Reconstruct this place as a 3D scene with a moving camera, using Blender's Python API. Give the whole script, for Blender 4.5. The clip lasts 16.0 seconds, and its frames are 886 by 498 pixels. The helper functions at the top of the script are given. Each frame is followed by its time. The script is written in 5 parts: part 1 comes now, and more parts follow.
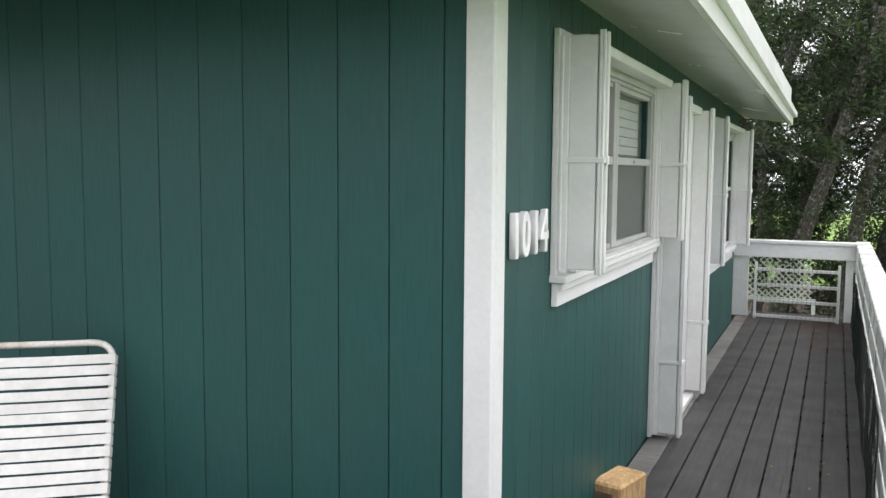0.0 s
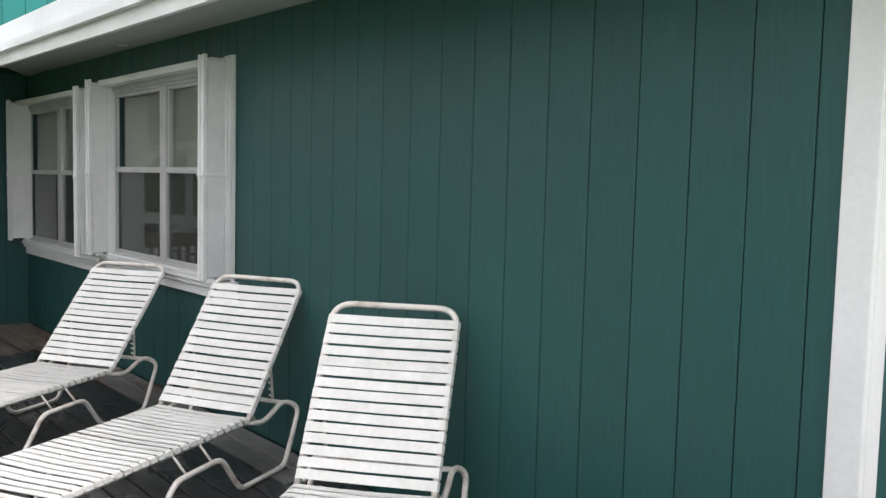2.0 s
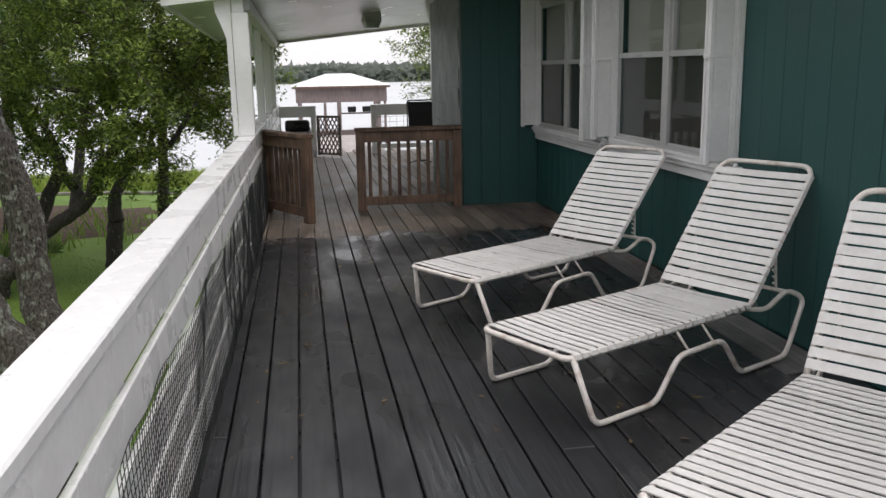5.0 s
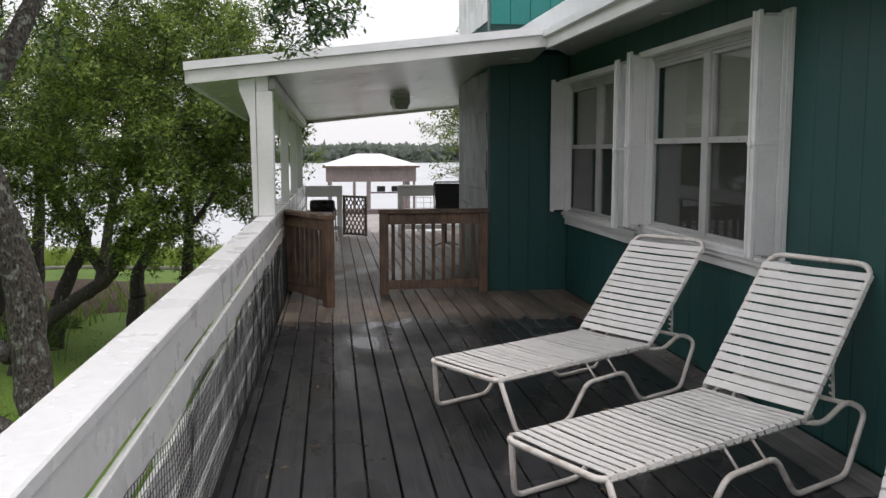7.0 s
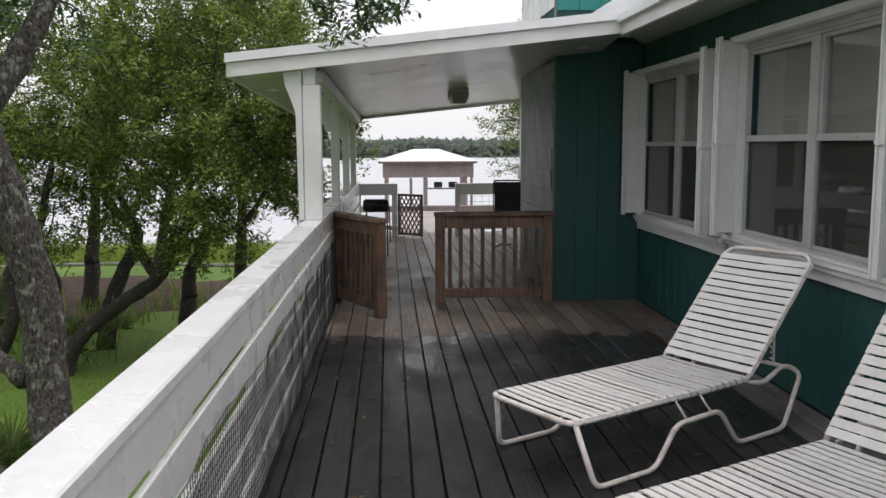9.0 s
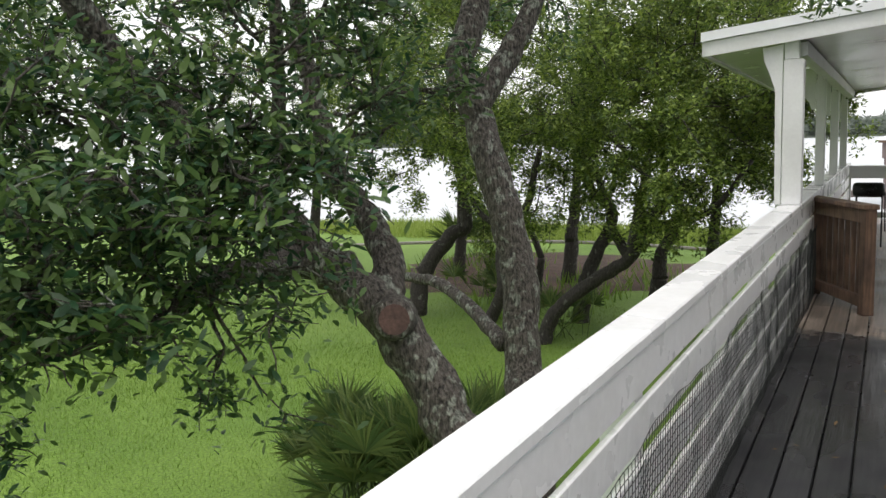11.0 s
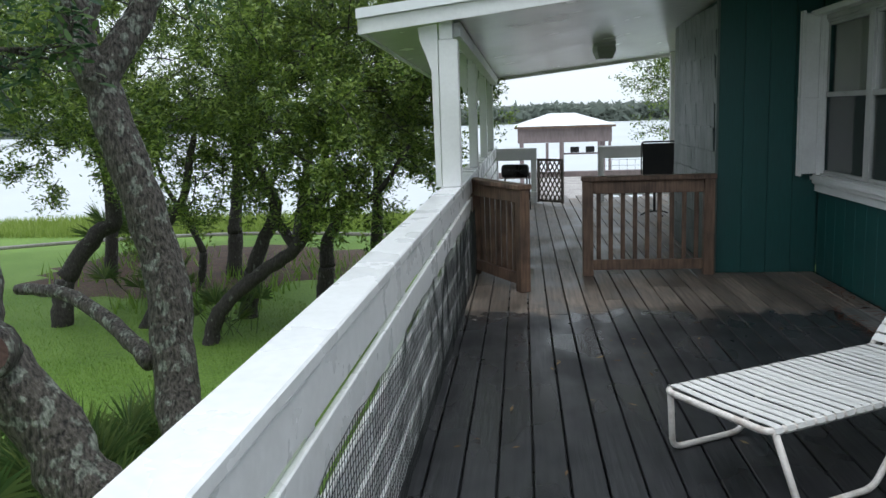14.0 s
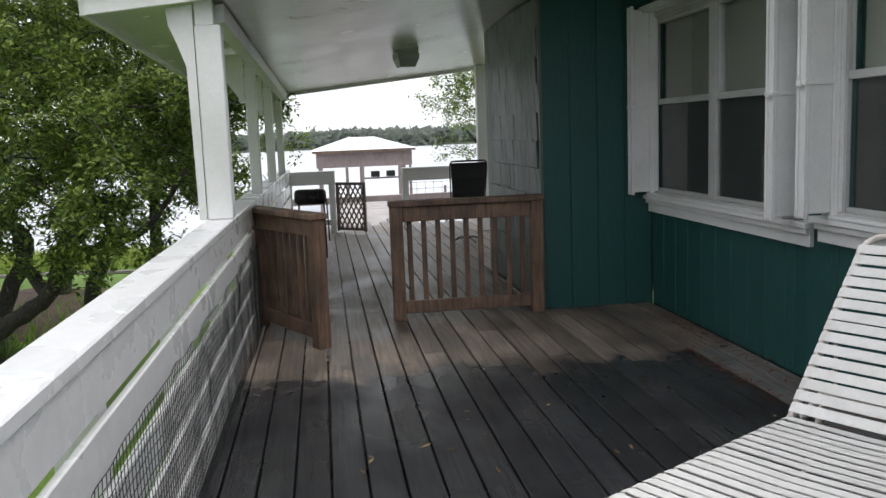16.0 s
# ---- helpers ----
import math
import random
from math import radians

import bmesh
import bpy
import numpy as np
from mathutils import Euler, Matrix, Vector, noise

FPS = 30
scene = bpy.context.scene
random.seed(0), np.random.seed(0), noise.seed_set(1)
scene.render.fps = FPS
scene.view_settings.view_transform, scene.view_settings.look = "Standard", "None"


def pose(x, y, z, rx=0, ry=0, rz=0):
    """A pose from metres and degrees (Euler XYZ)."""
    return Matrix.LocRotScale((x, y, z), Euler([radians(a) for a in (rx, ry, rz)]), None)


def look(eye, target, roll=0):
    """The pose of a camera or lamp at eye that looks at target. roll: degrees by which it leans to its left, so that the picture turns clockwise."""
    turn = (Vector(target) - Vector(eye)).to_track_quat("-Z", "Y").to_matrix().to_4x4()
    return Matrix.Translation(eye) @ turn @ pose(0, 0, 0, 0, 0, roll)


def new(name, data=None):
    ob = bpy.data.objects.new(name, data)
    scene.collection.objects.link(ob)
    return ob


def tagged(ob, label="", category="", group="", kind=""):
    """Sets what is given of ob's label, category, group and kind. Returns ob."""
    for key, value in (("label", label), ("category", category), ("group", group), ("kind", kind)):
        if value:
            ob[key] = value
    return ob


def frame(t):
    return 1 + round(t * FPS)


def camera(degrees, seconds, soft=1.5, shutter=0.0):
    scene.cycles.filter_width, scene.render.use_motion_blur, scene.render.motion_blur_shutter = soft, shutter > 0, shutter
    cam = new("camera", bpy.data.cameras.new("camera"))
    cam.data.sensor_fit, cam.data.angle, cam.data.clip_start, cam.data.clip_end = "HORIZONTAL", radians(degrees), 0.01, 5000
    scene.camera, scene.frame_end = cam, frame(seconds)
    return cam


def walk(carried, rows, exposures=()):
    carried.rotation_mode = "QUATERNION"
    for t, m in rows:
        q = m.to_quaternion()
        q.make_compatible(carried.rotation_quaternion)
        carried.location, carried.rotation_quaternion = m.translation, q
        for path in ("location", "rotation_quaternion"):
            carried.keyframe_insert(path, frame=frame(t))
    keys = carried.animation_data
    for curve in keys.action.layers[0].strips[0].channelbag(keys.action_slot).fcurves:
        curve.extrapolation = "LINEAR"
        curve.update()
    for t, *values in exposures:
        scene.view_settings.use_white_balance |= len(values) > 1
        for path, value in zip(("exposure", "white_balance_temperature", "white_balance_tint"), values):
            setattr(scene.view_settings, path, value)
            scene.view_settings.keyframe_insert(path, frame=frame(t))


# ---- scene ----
cam = camera(55.0, 16.0)
PATH = [
    (0, (1.14, -0.138, 1.681), (0.307, 1.671, 1.499), 0.4),
    (0.5, (1.089, -0.155, 1.64), (0.098, 1.574, 1.469), -0.0),
    (1, (1.061, -0.128, 1.608), (-0.057, 1.522, 1.438), -0.0),
    (1.5, (1.079, -0.018, 1.585), (-0.215, 1.495, 1.394), 0.4),
    (2, (1.1, 0.055, 1.505), (-0.406, 1.362, 1.348), 1.4),
    (2.5, (1.073, 0.049, 1.469), (-0.562, 1.187, 1.287), 1.6),
    (3, (1.08, -0.008, 1.464), (-0.617, 1.015, 1.19), 0.2),
    (3.5, (1.083, -0.036, 1.458), (-0.681, 0.837, 1.107), -0.9),
    (4, (1.084, -0.07, 1.451), (-0.778, 0.547, 1.061), -1.3),
    (4.5, (1.089, -0.07, 1.459), (-0.829, 0.316, 1.041), -1.4),
    (5, (1.079, -0.074, 1.475), (-0.852, 0.241, 1.058), -1.1),
    (7.5, (0.534, 0.015, 1.481), (-1.438, 0.271, 1.266), 0.0),
    (8, (0.286, 0.013, 1.479), (-1.685, 0.272, 1.259), 0.1),
    (8.5, (0.117, 0.027, 1.496), (-1.853, 0.287, 1.27), 0.1),
    (9, (0.085, 0.053, 1.508), (-1.896, 0.179, 1.264), -0.2),
    (9.5, (0.085, 0.07, 1.51), (-1.884, -0.185, 1.262), -0.9),
    (10, (0.053, 0.078, 1.516), (-1.848, -0.49, 1.261), -1.2),
    (12.5, (0.06, 0.127, 1.491), (-1.61, -0.941, 1.224), -2.4),
    (13, (-0.009, 0.095, 1.505), (-1.756, -0.826, 1.188), -2.1),
    (13.5, (-0.225, -0.029, 1.499), (-2.121, -0.575, 1.171), -1.8),
    (14, (-0.481, -0.025, 1.452), (-2.447, -0.214, 1.137), -1.8),
    (14.5, (-0.818, 0.007, 1.456), (-2.791, -0.07, 1.14), -1.7),
    (15, (-1.163, -0.021, 1.432), (-3.138, -0.066, 1.115), -1.6),
    (15.5, (-1.51, -0.028, 1.397), (-3.478, 0.196, 1.119), -1.9),
    (16, (-1.862, 0.032, 1.349), (-3.825, 0.302, 1.077), -2.2),
]
EXPOSURES = [(0, 0.54, 6450, 13), (1, 0.58, 6400, 12), (2.5, 0.42, 6500, 13), (4, 0.04, 6600, 14), (5, -0.16, 6550, 15), (9, -0.28, 6500, 15), (9.6, -0.18, 6500, 15), (10.2, -0.12, 6550, 14), (12.3, 0.18, 6600, 8), (13, 0.13, 6250, 7), (13.5, 0.04, 5950, 5), (14, -0.12, 5850, 6), (14.8, -0.12, 5850, 7), (15.5, -0.02, 6100, 9), (16, 0.06, 6300, 12)]
walk(cam, [(t, look(eye, target, roll)) for t, eye, target, roll in PATH], EXPOSURES)

# ---- world and sun: a bright overcast day ----
world = bpy.data.worlds.new("overcast")
scene.world = world
world.use_nodes = True
wt = world.node_tree
wt.nodes.clear()
sky = wt.nodes.new("ShaderNodeTexSky")
sky.sky_type, sky.sun_disc = "NISHITA", False
sky.sun_elevation, sky.sun_rotation = radians(62), radians(53)
sky.air_density, sky.dust_density = 1.0, 4.0
cloud = wt.nodes.new("ShaderNodeMix")
cloud.data_type = "RGBA"
cloud.inputs[0].default_value = 0.85
cloud.inputs[7].default_value = (9.6, 9.7, 9.75, 1)
back = wt.nodes.new("ShaderNodeBackground")
back.inputs[1].default_value = 0.175
wout = wt.nodes.new("ShaderNodeOutputWorld")
wt.links.new(sky.outputs[0], cloud.inputs[6])
dome = wt.nodes.new("ShaderNodeTexCoord")
height = wt.nodes.new("ShaderNodeSeparateXYZ")
lift_ = wt.nodes.new("ShaderNodeMapRange")
lift_.inputs[3].default_value, lift_.inputs[4].default_value = 0.76, 1.15
veil = wt.nodes.new("ShaderNodeMix")
veil.data_type, veil.blend_type = "RGBA", "MULTIPLY"
veil.inputs[0].default_value = 1
wt.links.new(dome.outputs["Generated"], height.inputs[0])
wt.links.new(height.outputs[2], lift_.inputs[0])
wt.links.new(cloud.outputs[2], veil.inputs[6])
wt.links.new(lift_.outputs[0], veil.inputs[7])
wt.links.new(veil.outputs[2], back.inputs[0])
wt.links.new(back.outputs[0], wout.inputs[0])
sun = new("sun", bpy.data.lights.new("sun", "SUN"))
sun.data.energy, sun.data.angle, sun.data.color = 1.0, radians(24), (1.0, 0.97, 0.93)
sun.matrix_world = look((0, 0, 30), (-12.5, -9.5, 0))


# ---- helpers of this scene ----
PLACE = {}


def thing(name, label, category, at=(0, 0, 0), group="", kind=""):
    ob = new(name)
    ob.empty_display_size = 0.1
    ob.location = at
    PLACE[ob] = Matrix.Translation(at)
    return tagged(ob, label, category, group, kind)


def adopt(ob, parent):
    if parent is not None:
        ob.parent = parent
        ob.matrix_parent_inverse = PLACE[parent].inverted()
    PLACE[ob] = ob.matrix_basis.copy()
    return ob


def as_mesh(name, bm, material, smooth=False):
    me = bpy.data.meshes.new(name)
    bm.to_mesh(me)
    bm.free()
    if material:
        me.materials.append(material)
    if smooth:
        me.shade_smooth()
    return me


def part(name, bm, material, parent, label="", smooth=False):
    ob = new(name, as_mesh(name, bm, material, smooth))
    if label:
        tagged(ob, label)
    return adopt(ob, parent)


def piece(name, me, m, parent):
    ob = new(name, me)
    ob.matrix_basis = m
    return adopt(ob, parent)


def box(bm, x0, y0, z0, x1, y1, z1, bev=0.0):
    r = bmesh.ops.create_cube(bm, size=1.0, matrix=Matrix.Translation(((x0 + x1) / 2, (y0 + y1) / 2, (z0 + z1) / 2))
                              @ Matrix.Diagonal((abs(x1 - x0), abs(y1 - y0), abs(z1 - z0), 1)))
    if bev:
        es = list({e for v in r["verts"] for e in v.link_edges})
        bmesh.ops.bevel(bm, geom=es, offset=bev, segments=1, affect="EDGES", profile=0.5)
    return bm


def boxed(*a):
    return box(bmesh.new(), *a)


def tube(bm, pts, r, n=8, caps=True):
    """A round bar along pts; r is one radius or one for each point."""
    pts = [Vector(p) for p in pts]
    rs = list(r) if isinstance(r, (list, tuple)) else [r] * len(pts)
    side, rings = None, []
    for i, p in enumerate(pts):
        d = (pts[min(i + 1, len(pts) - 1)] - pts[max(i - 1, 0)]).normalized()
        if side is None:
            side = d.orthogonal().normalized()
        side = (side - d * side.dot(d)).normalized()
        up = d.cross(side)
        rings.append([bm.verts.new(p + (side * math.cos(a) + up * math.sin(a)) * rs[i]) for a in (2 * math.pi * k / n for k in range(n))])
    for a, b in zip(rings, rings[1:]):
        for k in range(n):
            bm.faces.new((a[k], a[(k + 1) % n], b[(k + 1) % n], b[k]))
    if caps:
        bm.faces.new(rings[0][::-1])
        bm.faces.new(rings[-1])
    return bm


def rounded(pts, r=0.05, n=4):
    """The path pts with its corners rounded."""
    pts = [Vector(p) for p in pts]
    out = [pts[0]]
    for a, b, c in zip(pts, pts[1:], pts[2:]):
        u, v = a - b, c - b
        k = min(r, u.length * 0.48, v.length * 0.48)
        p, q = b + u.normalized() * k, b + v.normalized() * k
        for i in range(n + 1):
            s = i / n
            out.append(p * (1 - s) ** 2 + b * 2 * s * (1 - s) + q * s * s)
    out.append(pts[-1])
    return out


def spline(pts, n=5):
    """A smooth curve through pts."""
    pts = [Vector(p) for p in pts]
    out = []
    for i in range(len(pts) - 1):
        p0, p1, p2, p3 = pts[max(i - 1, 0)], pts[i], pts[i + 1], pts[min(i + 2, len(pts) - 1)]
        for k in range(n):
            t = k / n
            out.append(0.5 * (2 * p1 + (p2 - p0) * t + (2 * p0 - 5 * p1 + 4 * p2 - p3) * t * t + (3 * p1 - p0 - 3 * p2 + p3) * t ** 3))
    return out + [pts[-1]]


# ---- materials ----
def surface(name, base, other=None, rough=0.6, scale=6.0, grain=60.0, stretch=(1, 1, 1), bump=0.15, fleck=0.25, metal=0.0, vary=0.0,
            amount=0.5, spec=0.5, gloss=0.15, coat=0.0, edge=0.0, deep=0.01):
    """Two colours mixed by wide stains, fine grain along stretch, relief, and a random tone for each object."""
    m = bpy.data.materials.new(name)
    m.use_nodes = True
    t = m.node_tree
    b = t.nodes["Principled BSDF"]
    N, L = t.nodes.new, t.links.new
    geo = N("ShaderNodeNewGeometry")
    mp = N("ShaderNodeMapping")
    mp.inputs["Scale"].default_value = stretch
    L(geo.outputs["Position"], mp.inputs[0])
    wide, fine = N("ShaderNodeTexNoise"), N("ShaderNodeTexNoise")
    wide.inputs["Scale"].default_value, wide.inputs["Detail"].default_value = scale, 4
    fine.inputs["Scale"].default_value, fine.inputs["Detail"].default_value = grain, 3
    L(geo.outputs["Position"], wide.inputs["Vector"])
    L(mp.outputs[0], fine.inputs["Vector"])
    ramp = N("ShaderNodeMapRange")
    ramp.inputs[1].default_value, ramp.inputs[2].default_value = (edge, edge + 0.05) if edge else (0.62 - amount * 0.45, 0.72)
    L(wide.outputs[0], ramp.inputs[0])
    mix = N("ShaderNodeMix")
    mix.data_type = "RGBA"
    o = other or tuple(c * 0.75 for c in base)
    mix.inputs[6].default_value, mix.inputs[7].default_value = (*base, 1), (*o, 1)
    L(ramp.outputs[0], mix.inputs[0])
    tone = N("ShaderNodeMapRange")
    tone.inputs[1].default_value, tone.inputs[2].default_value = 0.3, 0.7
    tone.inputs[3].default_value, tone.inputs[4].default_value = 1 - fleck, 1 + fleck
    L(fine.outputs[0], tone.inputs[0])
    mul = N("ShaderNodeMix")
    mul.data_type, mul.blend_type = "RGBA", "MULTIPLY"
    mul.inputs[0].default_value = 1
    L(mix.outputs[2], mul.inputs[6])
    L(tone.outputs[0], mul.inputs[7])
    last = mul.outputs[2]
    if vary:
        info = N("ShaderNodeObjectInfo")
        rv = N("ShaderNodeMapRange")
        rv.inputs[3].default_value, rv.inputs[4].default_value = 1 - vary, 1 + vary
        L(info.outputs["Random"], rv.inputs[0])
        m2 = N("ShaderNodeMix")
        m2.data_type, m2.blend_type = "RGBA", "MULTIPLY"
        m2.inputs[0].default_value = 1
        L(last, m2.inputs[6])
        L(rv.outputs[0], m2.inputs[7])
        last = m2.outputs[2]
    L(last, b.inputs["Base Color"])
    rr = N("ShaderNodeMapRange")
    rr.inputs[3].default_value, rr.inputs[4].default_value = max(rough - gloss, 0.02), min(rough + gloss, 1)
    L(wide.outputs[0], rr.inputs[0])
    L(rr.outputs[0], b.inputs["Roughness"])
    b.inputs["Metallic"].default_value = metal
    b.inputs["Specular IOR Level"].default_value = spec
    b.inputs["Coat Weight"].default_value = coat
    if bump:
        bp = N("ShaderNodeBump")
        bp.inputs["Strength"].default_value, bp.inputs["Distance"].default_value = bump, deep
        L(fine.outputs[0], bp.inputs["Height"])
        L(bp.outputs[0], b.inputs["Normal"])
    return m


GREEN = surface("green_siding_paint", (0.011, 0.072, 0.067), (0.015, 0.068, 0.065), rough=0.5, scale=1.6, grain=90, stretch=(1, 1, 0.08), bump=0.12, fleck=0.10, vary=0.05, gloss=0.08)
GROOVE = surface("dark_groove", (0.008, 0.045, 0.042), rough=0.8, bump=0)
WHITE = surface("white_paint", (0.76, 0.76, 0.76), (0.68, 0.68, 0.67), rough=0.42, scale=3, grain=50, bump=0.05, fleck=0.03)
RAILWHITE = surface("wet_white_paint", (0.80, 0.80, 0.80), (0.73, 0.73, 0.72), rough=0.3, scale=4, grain=30, bump=0.08, fleck=0.04, gloss=0.25, amount=0.4)
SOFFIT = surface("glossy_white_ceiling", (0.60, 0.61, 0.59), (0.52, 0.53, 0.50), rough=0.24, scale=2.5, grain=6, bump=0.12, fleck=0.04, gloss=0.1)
# The siding paint of GREEN again, with open-sky light put into a brighter colour.
GREENLIT = surface("sky_lit_siding_paint", (0.004, 0.17, 0.15), (0.006, 0.15, 0.135), rough=0.5, scale=1.6, grain=90, stretch=(1, 1, 0.08), bump=0.12, fleck=0.10, vary=0.05, gloss=0.08)
DECKY = surface("dark_stained_side_deck", (0.044, 0.042, 0.042), (0.029, 0.028, 0.028), rough=0.5, scale=3, grain=45, stretch=(1, 0.06, 1), bump=0.35, fleck=0.35, vary=0.2, gloss=0.2)
DECKGREY = surface("pale_grey_deck", (0.15, 0.145, 0.14), (0.09, 0.088, 0.086), rough=0.6, scale=3, grain=45, stretch=(0.06, 1, 1), bump=0.3, fleck=0.3, vary=0.15)
DECKDRY = surface("weathered_deck", (0.30, 0.25, 0.21), (0.14, 0.11, 0.09), rough=0.55, scale=3.5, grain=45, stretch=(0.06, 1, 1), bump=0.35, fleck=0.35, vary=0.2, gloss=0.2)
GATEWOOD = surface("brown_gate_wood", (0.17, 0.105, 0.07), (0.085, 0.055, 0.04), rough=0.55, scale=6, grain=50, stretch=(1, 1, 0.08), bump=0.3, fleck=0.35, vary=0.15)
# One kind of shingle twice: a sky-lit colour, then one with porch shade in it.
SHINGLELIT = surface("shingle_sky_lit", (0.66, 0.68, 0.66), (0.55, 0.58, 0.56), rough=0.6, scale=3, grain=70, stretch=(1, 1, 0.1), bump=0.25, fleck=0.15, vary=0.1)
SHINGLESHADE = surface("shingle_in_shade", (0.085, 0.115, 0.103), (0.068, 0.095, 0.086), rough=0.42, scale=3, grain=70, stretch=(1, 1, 0.1), bump=0.25, fleck=0.15, vary=0.1)
STRAP = surface("white_vinyl_strap", (0.73, 0.715, 0.69), (0.66, 0.645, 0.61), rough=0.45, scale=9, grain=40, bump=0.05, fleck=0.05, vary=0.04)
TUBE = surface("white_enamel_tube", (0.74, 0.69, 0.64), (0.50, 0.42, 0.36), rough=0.4, scale=14, grain=90, bump=0.1, fleck=0.1, amount=0.25)
ALU = surface("white_aluminium", (0.74, 0.74, 0.73), (0.66, 0.66, 0.65), rough=0.45, scale=4, grain=40, bump=0.03, fleck=0.03)
SASH = surface("grey_white_sash", (0.44, 0.44, 0.43), (0.37, 0.37, 0.36), rough=0.45, scale=4, grain=40, bump=0.03, fleck=0.04)
BLIND = surface("pale_curtain", (0.34, 0.325, 0.29), (0.29, 0.28, 0.25), rough=0.9, scale=3, grain=40, stretch=(3, 3, 0.1), bump=0.1, fleck=0.06)
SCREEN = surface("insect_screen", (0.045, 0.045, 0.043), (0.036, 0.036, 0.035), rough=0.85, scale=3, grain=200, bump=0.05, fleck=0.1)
BARK = surface("oak_bark", (0.082, 0.072, 0.062), (0.185, 0.195, 0.165), rough=0.9, scale=17, grain=75, stretch=(1, 1, 0.4), bump=1.0, fleck=0.85, edge=0.55, deep=0.04)
WETBARK = surface("dark_wet_bark", (0.034, 0.029, 0.025), (0.12, 0.125, 0.105), rough=0.8, scale=9, grain=38, stretch=(1, 1, 0.45), bump=1.0, fleck=0.6, edge=0.62, deep=0.035)
LAWN = surface("lawn", (0.13, 0.22, 0.028), (0.095, 0.175, 0.023), rough=0.9, scale=0.5, grain=30, bump=0.6, fleck=0.35)
# Water: the pale base colour carries much of the reflected sky.
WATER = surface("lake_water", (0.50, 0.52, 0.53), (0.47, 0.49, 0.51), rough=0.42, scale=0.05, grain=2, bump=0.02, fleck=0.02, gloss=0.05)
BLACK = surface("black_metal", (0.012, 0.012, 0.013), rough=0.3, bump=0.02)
MESHBLACK = surface("black_plastic_net", (0.015, 0.018, 0.018), rough=0.5, bump=0)
BROWNROOF = surface("brown_boathouse", (0.20, 0.155, 0.15), (0.15, 0.12, 0.115), rough=0.7, scale=1, grain=12, stretch=(1, 1, 0.2), fleck=0.15)
ROOFWHITE = surface("white_metal_roof", (0.85, 0.86, 0.88), rough=0.35, scale=0.6, grain=10, bump=0.02, fleck=0.03)
MULCH = surface("brown_mulch", (0.078, 0.044, 0.029), (0.040, 0.025, 0.018), rough=1, scale=3, grain=60, bump=1, fleck=0.6)
PIERWOOD = surface("bleached_pier_wood", (0.36, 0.33, 0.31), (0.27, 0.245, 0.23), rough=0.7, scale=2, grain=30, stretch=(1, 0.08, 1), bump=0.2, fleck=0.25, vary=0.1)
MARSH = surface("marsh_grass", (0.20, 0.27, 0.06), (0.14, 0.21, 0.05), rough=0.9, scale=0.4, grain=10, bump=0.5, fleck=0.3)


def leafy(name, a, b, shine=0.45):
    m = bpy.data.materials.new(name)
    m.use_nodes = True
    t = m.node_tree
    p = t.nodes["Principled BSDF"]
    geo = t.nodes.new("ShaderNodeNewGeometry")
    rmp = t.nodes.new("ShaderNodeValToRGB")
    rmp.color_ramp.elements[0].color, rmp.color_ramp.elements[1].color = (*a, 1), (*b, 1)
    rmp.color_ramp.elements[0].position, rmp.color_ramp.elements[1].position = 0.15, 0.95
    t.links.new(geo.outputs["Random Per Island"], rmp.inputs[0])
    t.links.new(rmp.outputs[0], p.inputs["Base Color"])
    p.inputs["Roughness"].default_value = shine
    p.inputs["Transmission Weight"].default_value = 0.0
    p.inputs["Subsurface Weight"].default_value = 0.0
    tr = t.nodes.new("ShaderNodeBsdfTranslucent")
    t.links.new(rmp.outputs[0], tr.inputs[0])
    mx = t.nodes.new("ShaderNodeMixShader")
    mx.inputs[0].default_value = 0.42
    t.links.new(p.outputs[0], mx.inputs[1])
    t.links.new(tr.outputs[0], mx.inputs[2])
    t.links.new(mx.outputs[0], t.nodes["Material Output"].inputs[0])
    return m


LEAF = leafy("oak_leaves", (0.055, 0.100, 0.020), (0.26, 0.345, 0.065))
LEAFNEAR = leafy("dark_oak_leaves", (0.024, 0.068, 0.030), (0.135, 0.215, 0.060), 0.4)
FROND = leafy("palmetto_fronds", (0.06, 0.11, 0.03), (0.15, 0.20, 0.055))
# Far leaves and bank: the haze over the lake is mixed into this pale colour.
FARLEAF = leafy("hazed_far_foliage", (0.15, 0.18, 0.15), (0.22, 0.25, 0.21), 0.9)


def clear_glass(name):
    m = bpy.data.materials.new(name)
    m.use_nodes = True
    t = m.node_tree
    t.nodes.remove(t.nodes["Principled BSDF"])
    g, tr, mx, fr = (t.nodes.new(k) for k in ("ShaderNodeBsdfGlossy", "ShaderNodeBsdfTransparent", "ShaderNodeMixShader", "ShaderNodeLayerWeight"))
    g.inputs["Roughness"].default_value = 0.02
    fr.inputs[0].default_value = 0.5
    pw = t.nodes.new("ShaderNodeMath")
    pw.operation, pw.inputs[1].default_value = "POWER", 4.0
    ad = t.nodes.new("ShaderNodeMapRange")
    ad.inputs[3].default_value, ad.inputs[4].default_value = 0.03, 0.55
    t.links.new(fr.outputs["Facing"], pw.inputs[0])
    t.links.new(pw.outputs[0], ad.inputs[0])
    tr.inputs[0].default_value = (0.9, 0.92, 0.91, 1)
    t.links.new(ad.outputs[0], mx.inputs[0])
    t.links.new(tr.outputs[0], mx.inputs[1])
    t.links.new(g.outputs[0], mx.inputs[2])
    t.links.new(mx.outputs[0], t.nodes["Material Output"].inputs[0])
    return m


GLASS = clear_glass("window_glass")


